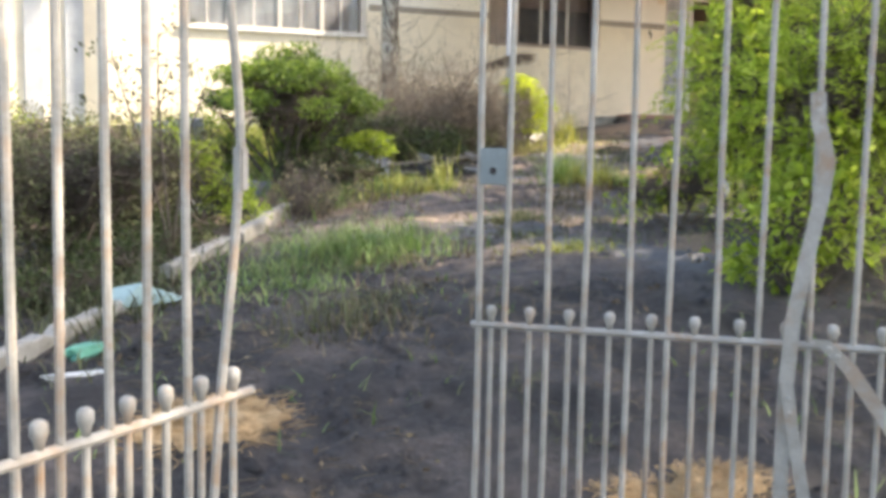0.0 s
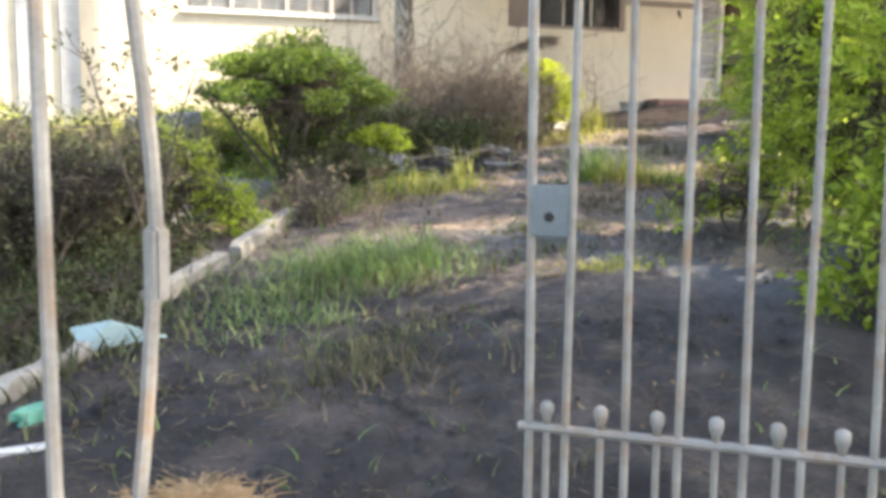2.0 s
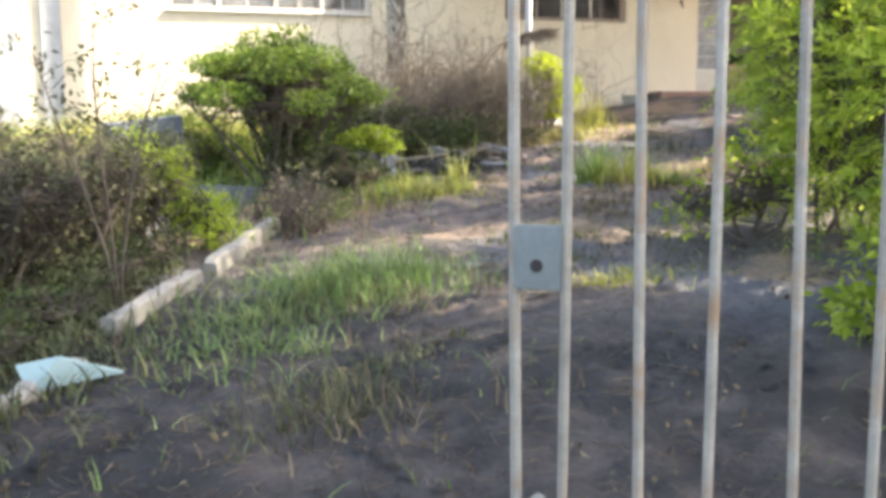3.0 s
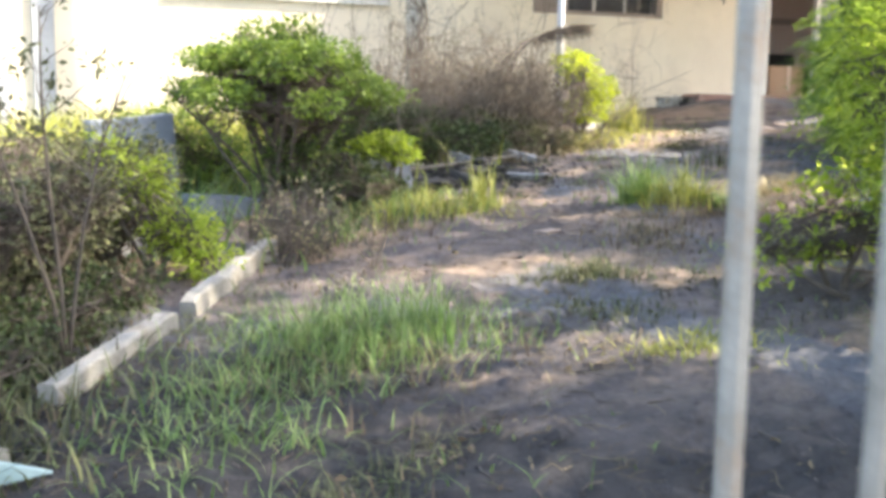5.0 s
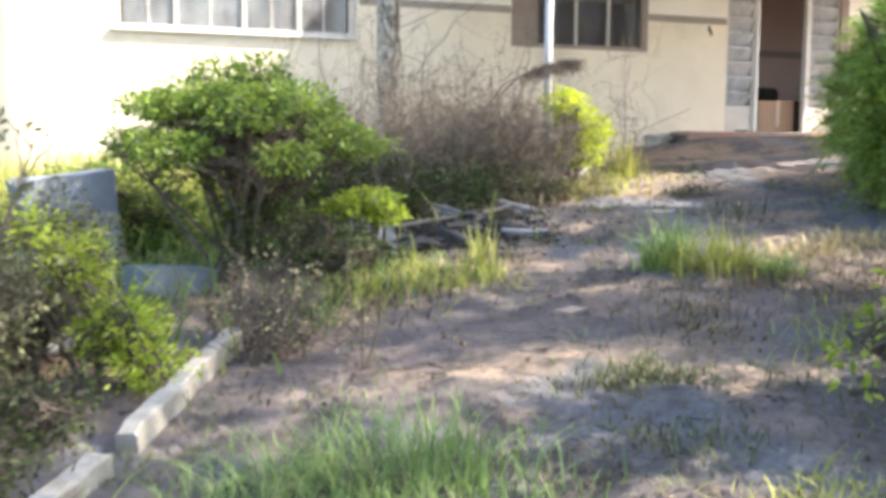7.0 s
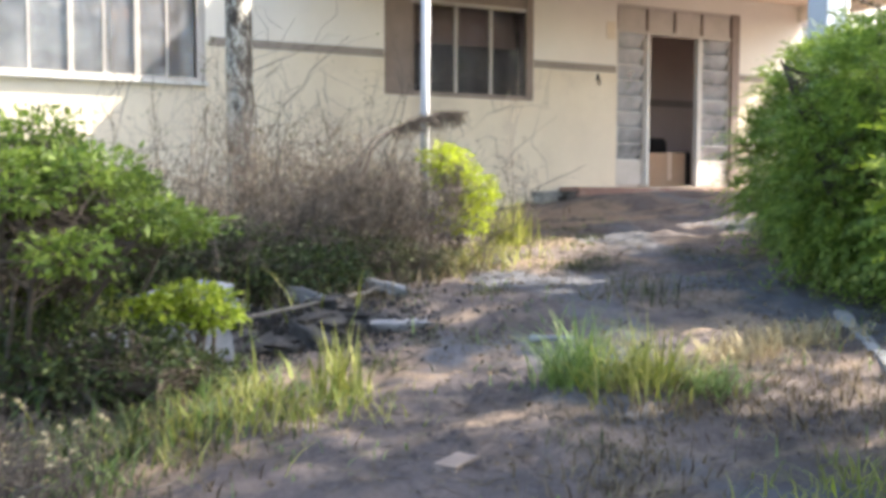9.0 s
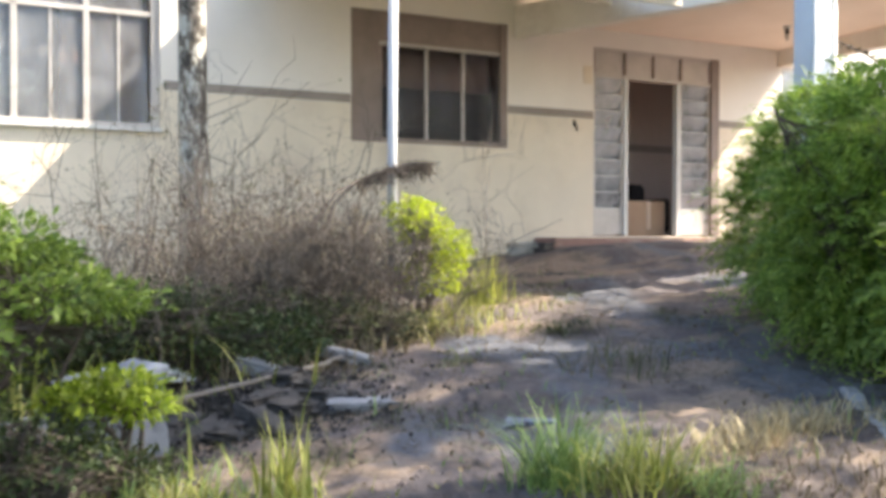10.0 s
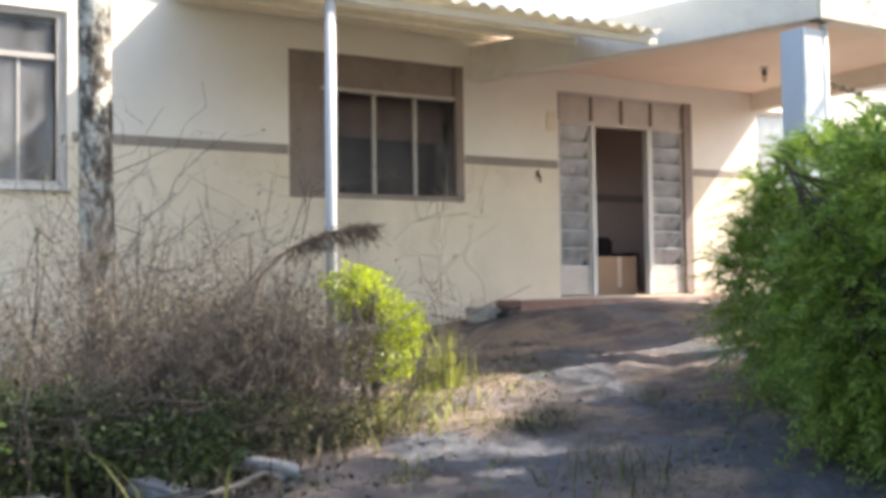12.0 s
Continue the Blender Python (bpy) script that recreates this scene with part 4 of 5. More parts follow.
# tall feathery bushes on the other side of the drive
for i, (x, y, h, w, n) in enumerate(((-1.85, -4.95, 1.82, 0.78, 85000), (-2.6, -6.15, 1.95, 0.84, 85000), (-0.95, -4.3, 1.5, 0.6, 22000), (-1.7, -6.9, 2.1, 0.9, 26000), (-2.95, -7.15, 1.3, 0.6, 34000))):
    shrub("feathery_bush", "dense feathery green bush with drooping tips", (x, y),
          [((0, 0, h * 0.7), (w * 0.7, w * 0.7, h * 0.3)), ((-w * 0.3, 0.1, h * 0.4), (w * 0.7, w * 0.7, h * 0.35)), ((w * 0.3, -0.1, h * 0.45), (w * 0.7, w * 0.7, h * 0.36)), ((0, 0, h * 0.2), (w * 0.75, w * 0.75, h * 0.18))],
          n, 0.05, M_FERN, stems=9, stem_r=0.02, twigs=500, seed=81 + i, droop=0.45, spread=0.3, hollow=0.5, spray=0.3, group="bushes along the drive")
for i, (x, y, h, w, n) in enumerate(((-5.35, -9.75, 2.2, 0.72, 10000), (-4.6, -8.7, 2.1, 0.7, 9000), (-5.75, -11.1, 1.9, 0.7, 9000), (-4.2, -10.6, 2.5, 0.9, 9000))):
    shrub("tall_shrub", "tall loose yellow-green shrub beside the gate", (x, y),
          [((0, 0, h * 0.8), (w * 0.7, w * 0.7, h * 0.22)), ((-w * 0.3, 0.1, h * 0.5), (w * 0.75, w * 0.7, h * 0.3)), ((w * 0.35, -0.1, h * 0.6), (w * 0.7, w * 0.7, h * 0.3)), ((0, 0, h * 0.22), (w * 0.7, w * 0.7, h * 0.2))],
          int(n * 1.7), 0.055, M_LIME, stems=10, stem_r=0.014, twigs=700, seed=91 + i, spread=0.35, droop=0.35, hollow=0.2, spray=0.3, group="shrubs beside the gate")


def tree(at, height, lean, radius, crown, leaves, label, seed, limbs=6, bark=M_BARK, group=""):
    rng = np.random.default_rng(seed)
    x, y = at
    z = surface_z(x, y)
    th = thing("tree", label, "tree", group, (x, y, z))
    pts = [Vector((lean[0] * f + 0.03 * math.sin(f * 5 + seed), lean[1] * f, -0.1 + height * f)) for f in (0, 0.12, 0.3, 0.5, 0.7, 0.88, 1.0)]
    part("trunk", tube(pts, [radius * q for q in (1.25, 1.05, 1.0, 0.92, 0.85, 0.7, 0.45)], 16), bark, th, smooth=True)
    for i in range(limbs):
        c, r = crown[i % len(crown)][:2]
        s = pts[-3].lerp(pts[-1], rng.random())
        e = Vector(c) + Vector([q * rr * 0.4 for q, rr in zip(rng.normal(size=3), r)])
        part("limb", tube([s, s.lerp(e, 0.5) + Vector(rng.normal(size=3) * 0.1), e], [radius * 0.4, radius * 0.25, radius * 0.08], 8), bark, th, smooth=True)
    cloud_object("crown", leaf_cloud(crown, leaves, 0.14, rng, 0.2, 2.0, 0.2, 0.8), M_LEAF, th)
    return th


tree((-6.12, -1.75), 9.0, (-0.2, 0.05), 0.125, [((0.2, -0.6, 9.6), (1.6, 1.5, 0.9)), ((-0.9, -0.3, 9.3), (1.1, 1.1, 0.8))], 5000, "slender tree with lichen-spotted bark before the house", 5)
# trees out of view, added and placed so their crowns shade the drive
for i, (x, y, h, r) in enumerate(((-2.3, -15.0, 7.8, 2.2), (-2.9, -12.2, 7.6, 1.6), (0.7, -10.2, 7.0, 1.15), (4.4, -6.9, 6.6, 1.5), (-0.8, -17.6, 7.6, 1.9), (-0.2, -14.4, 7.8, 1.6), (-1.0, -7.5, 7.3, 1.8), (1.6, -8.1, 7.2, 1.55), (-4.2, -13.6, 8.0, 1.5), (-1.5, -9.9, 7.4, 1.5), (0.1, -6.6, 7.2, 1.1))):
    tree((x, y), h, (0.1, 0.1), 0.16, [((0, 0, h), (r, r, r * 0.7)), ((r * 0.5, 0.2, h - 0.8), (r * 0.7, r * 0.7, r * 0.5)), ((-r * 0.5, -0.2, h - 0.5), (r * 0.7, r * 0.7, r * 0.5))], int((2500 if y < -11.5 else 1500) * r * r), "unseen tree added to throw dappled shade on the drive", 30 + i, group="shade trees")


def grass_tuft(name, label, at, n, h, spread, mat, seed, lean=0.6, width=0.008, group=""):
    rng = np.random.default_rng(seed)
    x, y = at
    r = rng.normal(size=(n, 2)) * np.array(spread if isinstance(spread, tuple) else (spread, spread)) * 0.5
    z0 = surface_z(x, y)
    roots = np.array([(x + a, y + b, surface_z(x + a, y + b) - 0.01) for a, b in r])
    hs = h * (0.35 + 0.75 * rng.random(n)) * np.exp(-0.25 * (r ** 2).sum(1) / (np.mean(spread) ** 2))
    ob = cloud_object(name, blade_cloud(roots, hs, rng, lean, width), mat, at=(x, y, z0))
    ob.location = (x, y, z0)
    return tagged(ob, label, "grass", group, "stuff")


grass_tuft("grass_tuft", "tall green grass tuft in the drive", (-8.3, -9.2), 1000, 0.3, (0.7, 0.5), M_GRASS, 1, 1.0, 0.003)
grass_tuft("grass_tuft", "green grass at the edge of the drive", (-8.95, -9.85), 600, 0.17, (0.6, 0.8), M_GRASS, 2, 1.1, 0.004)
grass_tuft("grass_tuft", "upright green grass in the drive", (-7.95, -9.2), 120, 0.36, (0.3, 0.3), M_GRASS, 21, 0.5, 0.004)
grass_tuft("grass_tuft", "dry pale grass mixed into the green tuft", (-8.4, -9.5), 500, 0.16, (1.0, 0.7), M_DRY, 25, 1.1, 0.0035)
grass_tuft("grass_tuft", "yellow-green grass tuft in the drive", (-5.45, -7.12), 260, 0.42, (0.3, 0.24), M_GRASSY, 3, 0.9, 0.006)
grass_tuft("grass_tuft", "green grass bent over beside the tuft", (-5.22, -7.3), 130, 0.26, (0.24, 0.2), M_GRASS, 33, 1.3, 0.006)
grass_tuft("grass_tuft", "green grass tuft in the drive", (-5.68, -6.85), 260, 0.5, (0.2, 0.2), M_GRASS, 22, 0.8, 0.005)
grass_tuft("grass_tuft", "dry grass below the green tuft", (-5.5, -7.35), 420, 0.15, (0.6, 0.35), M_DRY, 23, 0.9, 0.004)
grass_tuft("grass_tuft", "low dry clumps beside the drive", (-4.75, -7.65), 700, 0.14, (0.8, 0.6), M_DRY, 24, 1.0, 0.004)
grass_tuft("grass_tuft", "small upright yellow grass tuft", (-6.75, -6.3), 60, 0.42, 0.13, M_GRASSY, 4, 0.35)
grass_tuft("grass_tuft", "upright yellow grass beside the bush", (-3.75, -2.7), 150, 0.6, 0.24, M_GRASSY, 5, 0.4)
grass_tuft("grass_tuft", "pale grass below the thicket", (-5.1, -3.4), 520, 0.24, (1.0, 0.45), M_STRAW, 6, 0.9)
grass_tuft("grass_tuft", "low grass below the green bush", (-7.4, -6.3), 170, 0.22, (0.8, 0.5), M_GRASS, 7, 0.8, 0.006)
grass_tuft("grass_tuft", "low yellow grass below the green bush", (-7.2, -6.2), 90, 0.26, (0.5, 0.4), M_GRASSY, 37, 0.8, 0.006)
grass_tuft("grass_tuft", "spiky pale green grass before the green bush", (-8.15, -6.85), 170, 0.3, (0.35, 0.25), M_GRASS, 43, 0.7, 0.005)
grass_tuft("grass_tuft", "thin yellow grass over the soil before the bush", (-7.25, -6.55), 420, 0.26, (0.75, 0.35), M_GRASSY, 44, 0.8, 0.004)
grass_tuft("grass_tuft", "weeds coloured dark for the shade of the green bush", (-7.85, -6.45), 700, 0.2, (0.7, 0.4), M_SHADE_LEAF, 45, 0.8, 0.006)
grass_tuft("grass_tuft", "low dry grass below the green bush", (-7.7, -6.6), 380, 0.18, (0.9, 0.7), M_DRY, 27, 0.9, 0.004)
grass_tuft("grass_tuft", "low yellow-green weeds beside the drive", (-5.5, -8.6), 320, 0.18, (0.5, 0.4), M_GRASSY, 8, 0.9, 0.004)
grass_tuft("grass_tuft", "dry grass clump in the drive", (-8.7, -11.05), 160, 0.15, (0.45, 0.45), M_DRY, 9, 0.9, 0.0035)
grass_tuft("grass_tuft", "olive grass in the burnt clump", (-8.75, -11.0), 150, 0.24, (0.4, 0.35), M_LEAFD, 42, 0.6, 0.004)
grass_tuft("grass_tuft", "small dry stalks in the drive", (-8.1, -11.2), 16, 0.2, (0.22, 0.22), M_DRY, 29, 0.5, 0.003)
grass_tuft("grass_tuft", "tall yellow-green grass against the house", (-9.7, -2.3), 8000, 0.85, (3.2, 2.2), M_GRASSY, 10, 0.6, 0.01)
grass_tuft("grass_tuft", "dull grass between kerb and hedge", (-9.75, -8.9), 600, 0.13, (0.5, 1.6), M_DRY, 38, 0.9, 0.005)
grass_tuft("grass_tuft", "dark weeds between kerb and hedge", (-10.0, -9.3), 1700, 0.26, (0.55, 1.8), M_LEAFD, 39, 0.8, 0.007)
grass_tuft("grass_tuft", "pale grass below the yellow bush", (-4.5, -3.3), 420, 0.26, (0.7, 0.5), M_GRASSY, 40, 0.8, 0.006)
grass_tuft("grass_tuft", "dry grass at the foot of the thicket", (-6.2, -3.9), 600, 0.3, (1.2, 0.4), M_DRY, 41, 0.7, 0.006)
grass_tuft("grass_tuft", "green grass behind the hedge", (-10.4, -5.2), 2500, 0.6, (2.4, 1.8), M_GRASS, 11, 0.7, 0.01)
grass_tuft("grass_tuft", "low dark grass in the drive", (-6.88, -8.6), 380, 0.14, (0.4, 0.2), M_LEAFD, 12, 0.8, 0.005)
grass_tuft("grass_tuft", "low yellow weeds in the drive", (-6.95, -9.9), 260, 0.12, (0.4, 0.22), M_GRASSY, 13, 1.0, 0.004)
grass_tuft("grass_tuft", "low dark weeds in the drive", (-7.1, -9.3), 320, 0.1, (0.45, 0.3), M_LEAFD, 14, 1.0, 0.004)
grass_tuft("grass_tuft", "sparse dark grass in the drive", (-6.2, -8.0), 260, 0.14, (0.5, 0.3), M_DRY, 15, 0.8, 0.004)
grass_tuft("grass_tuft", "thin grass in the drive before the house", (-4.1, -5.3), 110, 0.3, (0.4, 0.45), M_LEAFD, 16, 0.9, 0.004)
grass_tuft("grass_tuft", "low dark clump in the drive", (-3.8, -4.1), 320, 0.1, (0.35, 0.2), M_LEAFD, 17, 1.0, 0.004)
grass_tuft("grass_tuft", "dry pale grass along the kerb", (-4.4, -6.85), 700, 0.2, (0.75, 0.22), M_STRAW, 18, 0.8, 0.004)


def hay_heap(label, at, size, n, seed):
    """A low heap of cut straw: a lumpy core under loose stalks."""
    rng = np.random.default_rng(seed)
    x, y = at
    z0 = surface_z(x, y)
    th = thing("hay_heap", label, "hay", at=(x, y, z0))

    def top(u, v):
        g = max(0.0, 1 - u * u - v * v)
        return size[2] * g * (0.75 + 0.6 * noise.noise(Vector((u * 2.3, v * 2.3, seed))))

    k = 26
    verts = []
    for a in range(k + 1):
        for b in range(k + 1):
            u, v = 2 * a / k - 1, 2 * b / k - 1
            px, py = x + u * size[0], y + v * size[1]
            verts.append((px - x, py - y, surface_z(px, py) - 0.02 + top(u, v) - z0))
    faces = [(a * (k + 1) + b, (a + 1) * (k + 1) + b, (a + 1) * (k + 1) + b + 1, a * (k + 1) + b + 1) for a in range(k) for b in range(k)]
    adopt(mesh_object("core", verts, faces, M_HAY, True), th)
    r = np.sqrt(rng.random(n)) * 1.02
    w = rng.random(n) * 6.283
    q = np.c_[r * np.cos(w), r * np.sin(w)]
    roots = np.array([(x + u * size[0], y + v * size[1], surface_z(x + u * size[0], y + v * size[1]) - 0.018 + top(u, v)) for u, v in q])
    d = rng.random(n) * 6.283
    ln = 0.03 + 0.09 * rng.random(n)
    ends = roots + np.c_[np.cos(d) * ln, np.sin(d) * ln, 0.012 + rng.normal(size=n) * 0.014]
    tagged(cloud_object("stalk_mass", twig_cloud(roots, ends, rng, 0.0022, 0.0015, 0.08, 2), M_HAY, th, at=(x, y, z0)), kind="stuff")
    return th


hay_heap("low heap of yellow straw on the burnt soil", (-9.5, -11.92), (0.36, 0.26, 0.08), 1100, 31)
hay_heap("flattened yellow straw at the foot of the gate leaf", (-7.95, -12.98), (0.34, 0.18, 0.07), 800, 32)

# ---- kerb ----
def kerb_stone(a, b, rise, mat, label, seed):
    """A cast kerb length: flat faces, a chipped top edge, broken ends."""
    rng = random.Random(seed)
    (ax, ay), (bx, by) = a, b
    d = Vector((bx - ax, by - ay))
    za, zb = ground_z(ax, ay), ground_z(bx, by)
    m = Matrix.Rotation(math.atan2(d.y, d.x), 4, "Z") @ Matrix.Rotation(-math.atan2(zb - za, d.length), 4, "Y")
    k = thing("kerb", label, "kerb", "kerb stones", ((ax + bx) / 2, (ay + by) / 2, (za + zb) / 2), "structure")
    bm = bmesh.new()
    n = max(8, int(d.length / 0.07))
    rings = []
    for i in range(n + 1):
        x = d.length * (i / n - 0.5) + (rng.uniform(-0.03, 0.03) if i in (0, n) else 0)
        top = rise + rng.uniform(-0.008, 0.006) - (0.03 * rng.random() if rng.random() < 0.18 or i in (0, n) else 0)
        chip = 0.012 + rng.uniform(-0.005, 0.008)
        rings.append([bm.verts.new(m @ Vector(q)) for q in ((x, -0.045, -0.18), (x, -0.043 + rng.uniform(-0.003, 0.003), top - chip), (x, -0.045 + chip, top), (x, 0.035, top + rng.uniform(-0.004, 0.004)), (x, 0.045, top - chip), (x, 0.045, -0.18))])
    for r, q in zip(rings, rings[1:]):
        for i in range(6):
            bm.faces.new((r[i], q[i], q[(i + 1) % 6], r[(i + 1) % 6]))
    bm.faces.new(rings[0])
    bm.faces.new(rings[-1][::-1])
    bmesh.ops.recalc_face_normals(bm, faces=bm.faces)
    part("stone", bm, mat, k)


KERB = "broken whitewashed concrete kerb stone beside the drive"
for i, (a, b, rise) in enumerate((((-11.38, -12.64), (-10.45, -11.19), 0.08), ((-10.41, -11.13), (-9.69, -10.0), 0.09), ((-9.6, -9.55), (-9.11, -8.6), 0.11), ((-9.03, -8.44), (-8.48, -7.15), 0.11))):
    kerb_stone(a, b, rise, M_KERB, KERB, i)
kerb_stone((-4.75, -8.3), (-3.4, -6.45), 0.035, M_STONE, "low weathered grey kerb stone across the drive", 9)


# ---- the gate ----
def gate_leaf(name, label, hinge_end, free_end, foot, rail_z, top_z, bars, bent=False, sag=0.0):
    """Upright rods with short knobbed pickets between them; x runs from the free end to the hinge."""
    a, b = Vector(free_end), Vector(hinge_end)
    d = (b - a)
    width = d.length
    th = thing(name, label, "gate", "leaves of the gate", (a.x, a.y, foot))
    rot = Matrix.Rotation(math.atan2(d.y, d.x), 4, "Z")
    part("low_rail", tube([rot @ Vector((-0.015, 0, rail_z - foot)), rot @ Vector((width, 0, rail_z - foot + sag))], 0.012, 8), M_GATE, th)
    part("bottom_rail", tube([rot @ Vector((0, 0, 0.05)), rot @ Vector((width, 0, 0.05))], 0.014, 8), M_GATE, th)
    part("top_rail", tube([rot @ Vector((0, 0, top_z - foot - 0.1)), rot @ Vector((width, 0, top_z - foot - 0.1))], 0.014, 8), M_GATE, th)
    for i, x in enumerate(bars):
        r = 0.0105 if i == 0 else 0.0095
        wob = [0.006 * math.sin(3.1 * i + k) for k in range(5)]
        hs = [0.02, 0.35, 0.75, 1.2, top_z - foot]
        xs = [x + w for w in wob]
        if bent and i == 0:
            xs, hs, r = [x + 0.15, x + 0.067, x + 0.026, x, x + 0.007, x + 0.034, x + 0.09], [0.02, 0.865, 1.14, 1.385, 1.495, 1.69, top_z - foot], 0.0105
        part("bar", tube([rot @ Vector((q, 0.0, h)) for q, h in zip(xs, hs)], r, 8), M_GATE, th)
    return th, rot, width


A0, A1 = (-8.722, -12.886), (-7.337, -14.014)
foot_r = -2.16
leaf_r, rot_r, w_r = gate_leaf("gate_leaf", "open grey iron gate leaf with knobbed pickets and lock plate", A1, A0, foot_r, -1.394, 0.1, [0.004, 0.1013] + [0.2296 + 0.1283 * i for i in range(12)], sag=0.034)
for i in range(14):
    x = 0.0515 + 0.1272 * i
    h = -1.394 - foot_r + 0.019 * x
    p = part("picket", tube([rot_r @ Vector((x, 0, 0.04)), rot_r @ Vector((x, 0, h + 0.03))], 0.0085, 8), M_GATE, leaf_r)
    part("knob", tube([rot_r @ Vector((x, 0, h + q)) for q in (0.012, 0.026, 0.038, 0.056, 0.064)], [0.009, 0.011, 0.0165, 0.0165, 0.009], 10), M_GATE, p, smooth=True)
lock = part("lock_plate", box(0.002, 0.098, -0.012, 0.012, -0.945 - foot_r, -0.828 - foot_r, rot_r, 0.004), M_LOCK, leaf_r, "blue-grey lock plate with a keyhole")
part("keyhole", tube([rot_r @ Vector((0.05, -0.014, -0.9 - foot_r)), rot_r @ Vector((0.05, -0.01, -0.9 - foot_r))], 0.012, 10), M_DARK, lock)

B0, B1 = (-9.529, -13.609), (-10.539, -14.587)
foot_l = -2.24
leaf_l, rot_l, w_l = gate_leaf("gate_leaf", "bent grey iron gate leaf with knobbed pickets, standing open", B1, B0, foot_l, -1.398, 0.1, [0.02] + [0.1938 + 0.1051 * i for i in range(11)], bent=True)
for i in range(13):
    x = 0.0481 + 0.1022 * i
    h = -1.398 - foot_l
    p = part("picket", tube([rot_l @ Vector((x, 0, 0.04)), rot_l @ Vector((x, 0, h + 0.03))], 0.0085, 8), M_GATE, leaf_l)
    part("knob", tube([rot_l @ Vector((x, 0, h + q)) for q in (0.012, 0.026, 0.038, 0.056, 0.064)], [0.009, 0.011, 0.0165, 0.0165, 0.009], 10), M_GATE, p, smooth=True)

part("latch_plate", box(0.007, 0.036, -0.014, 0.014, -0.945 - foot_l, -0.845 - foot_l, rot_l, 0.005), M_GATE, leaf_l, "pale flat latch plate")


def strap(points, width, label, at):
    """A bent flat iron strap: a ribbon with thickness along the points."""
    th = thing("iron_strap", label, "metal strip", at=at)
    bm = bmesh.new()
    o = Vector(at)
    side = Vector((0.776, -0.631, 0)) * width / 2
    deep = Vector((0.631, 0.776, 0)) * 0.003
    rings = []
    for i, p in enumerate(points):
        c = Vector(p) - o
        rings.append([bm.verts.new(c + q) for q in (-side - deep, side - deep, side + deep, -side + deep)])
    for r, s in zip(rings, rings[1:]):
        for k in range(4):
            bm.faces.new((r[k], r[(k + 1) % 4], s[(k + 1) % 4], s[k]))
    bm.faces.new(rings[0][::-1])
    bm.faces.new(rings[-1])
    part("strip", bm, M_GATE, th)
    for f in (0.35, 0.65):
        c = Vector(points[0]).lerp(Vector(points[1]), f) - o
        part("rivet", tube([c - deep * 1.0, c - deep * 2.4], [0.009, 0.006], 8), M_GATE, th)
    return th


def on_leaf(along, z, out=0.018):
    """A place on the gate leaf, by its distance from the free end and its height, a little before the bars."""
    return (A0[0] + 0.7757 * along - 0.6311 * out, A0[1] - 0.6311 * along - 0.7757 * out, z)


strap([on_leaf(*q) for q in ((0.995, -0.66), (1.0, -0.74), (1.03, -0.85), (1.018, -0.96), (0.99, -1.113), (0.962, -1.294), (0.95, -1.509), (0.95, -1.8), (0.97, -2.08))], 0.042, "bent flat iron strap tied to the gate leaf", on_leaf(0.97, -2.08))
strap([on_leaf(*q, 0.03) for q in ((0.952, -1.48), (0.975, -1.62), (1.012, -1.8), (1.05, -2.08))], 0.036, "flat iron strap hanging down before the gate leaf", on_leaf(1.05, -2.08, 0.03))
strap([on_leaf(*q, 0.024) for q in ((1.035, -1.352), (1.11, -1.42), (1.218, -1.568), (1.38, -1.8), (1.55, -2.05))], 0.05, "bent flat iron strap leaning on the gate leaf", on_leaf(1.55, -2.05, 0.024))


# ---- rubbish and stones ----
def rough_block(name, label, category, at, size, turn, mat, seed, lift=0.0, group="", jag=0.18):
    """A broken slab or stone: a box cut into a few faces, its corners knocked about, edges bevelled."""
    rng = random.Random(seed)
    x, y = at
    th = thing(name, label, category, group, (x, y, surface_z(x, y) - 0.02 + lift))
    bm = bmesh.new()
    bmesh.ops.create_cube(bm, size=1)
    bmesh.ops.subdivide_edges(bm, edges=list(bm.edges), cuts=2, use_grid_fill=True)
    for v in bm.verts:
        v.co += Vector((rng.uniform(-jag, jag), rng.uniform(-jag, jag), rng.uniform(-jag, jag) * 0.4)) * (0.5 if abs(v.co.x) < 0.4 else 1)
        v.co = Vector((v.co.x * size[0], v.co.y * size[1], (v.co.z + 0.5) * size[2]))
    bmesh.ops.transform(bm, matrix=pose(0, 0, 0, *turn), verts=bm.verts)
    bmesh.ops.bevel(bm, geom=list(bm.edges), offset=min(size) * 0.05, segments=1, affect="EDGES")
    part("body", bm, mat, th)
    return th


rough_block("concrete_block", "tilted grey concrete block behind the hedge", "block", (-9.35, -5.0), (0.66, 0.3, 0.82), (0, -6, 12), M_SLATE, 1, jag=0.04)
rough_block("concrete_slab", "grey concrete slab lying below the bush", "slab", (-8.75, -5.75), (0.5, 0.35, 0.2), (0, 4, 20), M_SLATE, 2, jag=0.08)
rough_block("concrete_slab", "pale concrete lump among the hedge stems", "slab", (-9.45, -6.75), (0.35, 0.3, 0.35), (0, 10, 30), M_CONC, 3)
rough_block("broken_panel", "broken white panel among the weeds", "panel", (-7.7, -4.75), (0.5, 0.26, 0.14), (14, 0, -20), M_STONE, 4, jag=0.25)
rough_block("broken_panel", "white panel lying below the thicket", "panel", (-7.0, -3.95), (0.5, 0.3, 0.06), (0, 5, 8), M_WHITE, 5, 0.1)
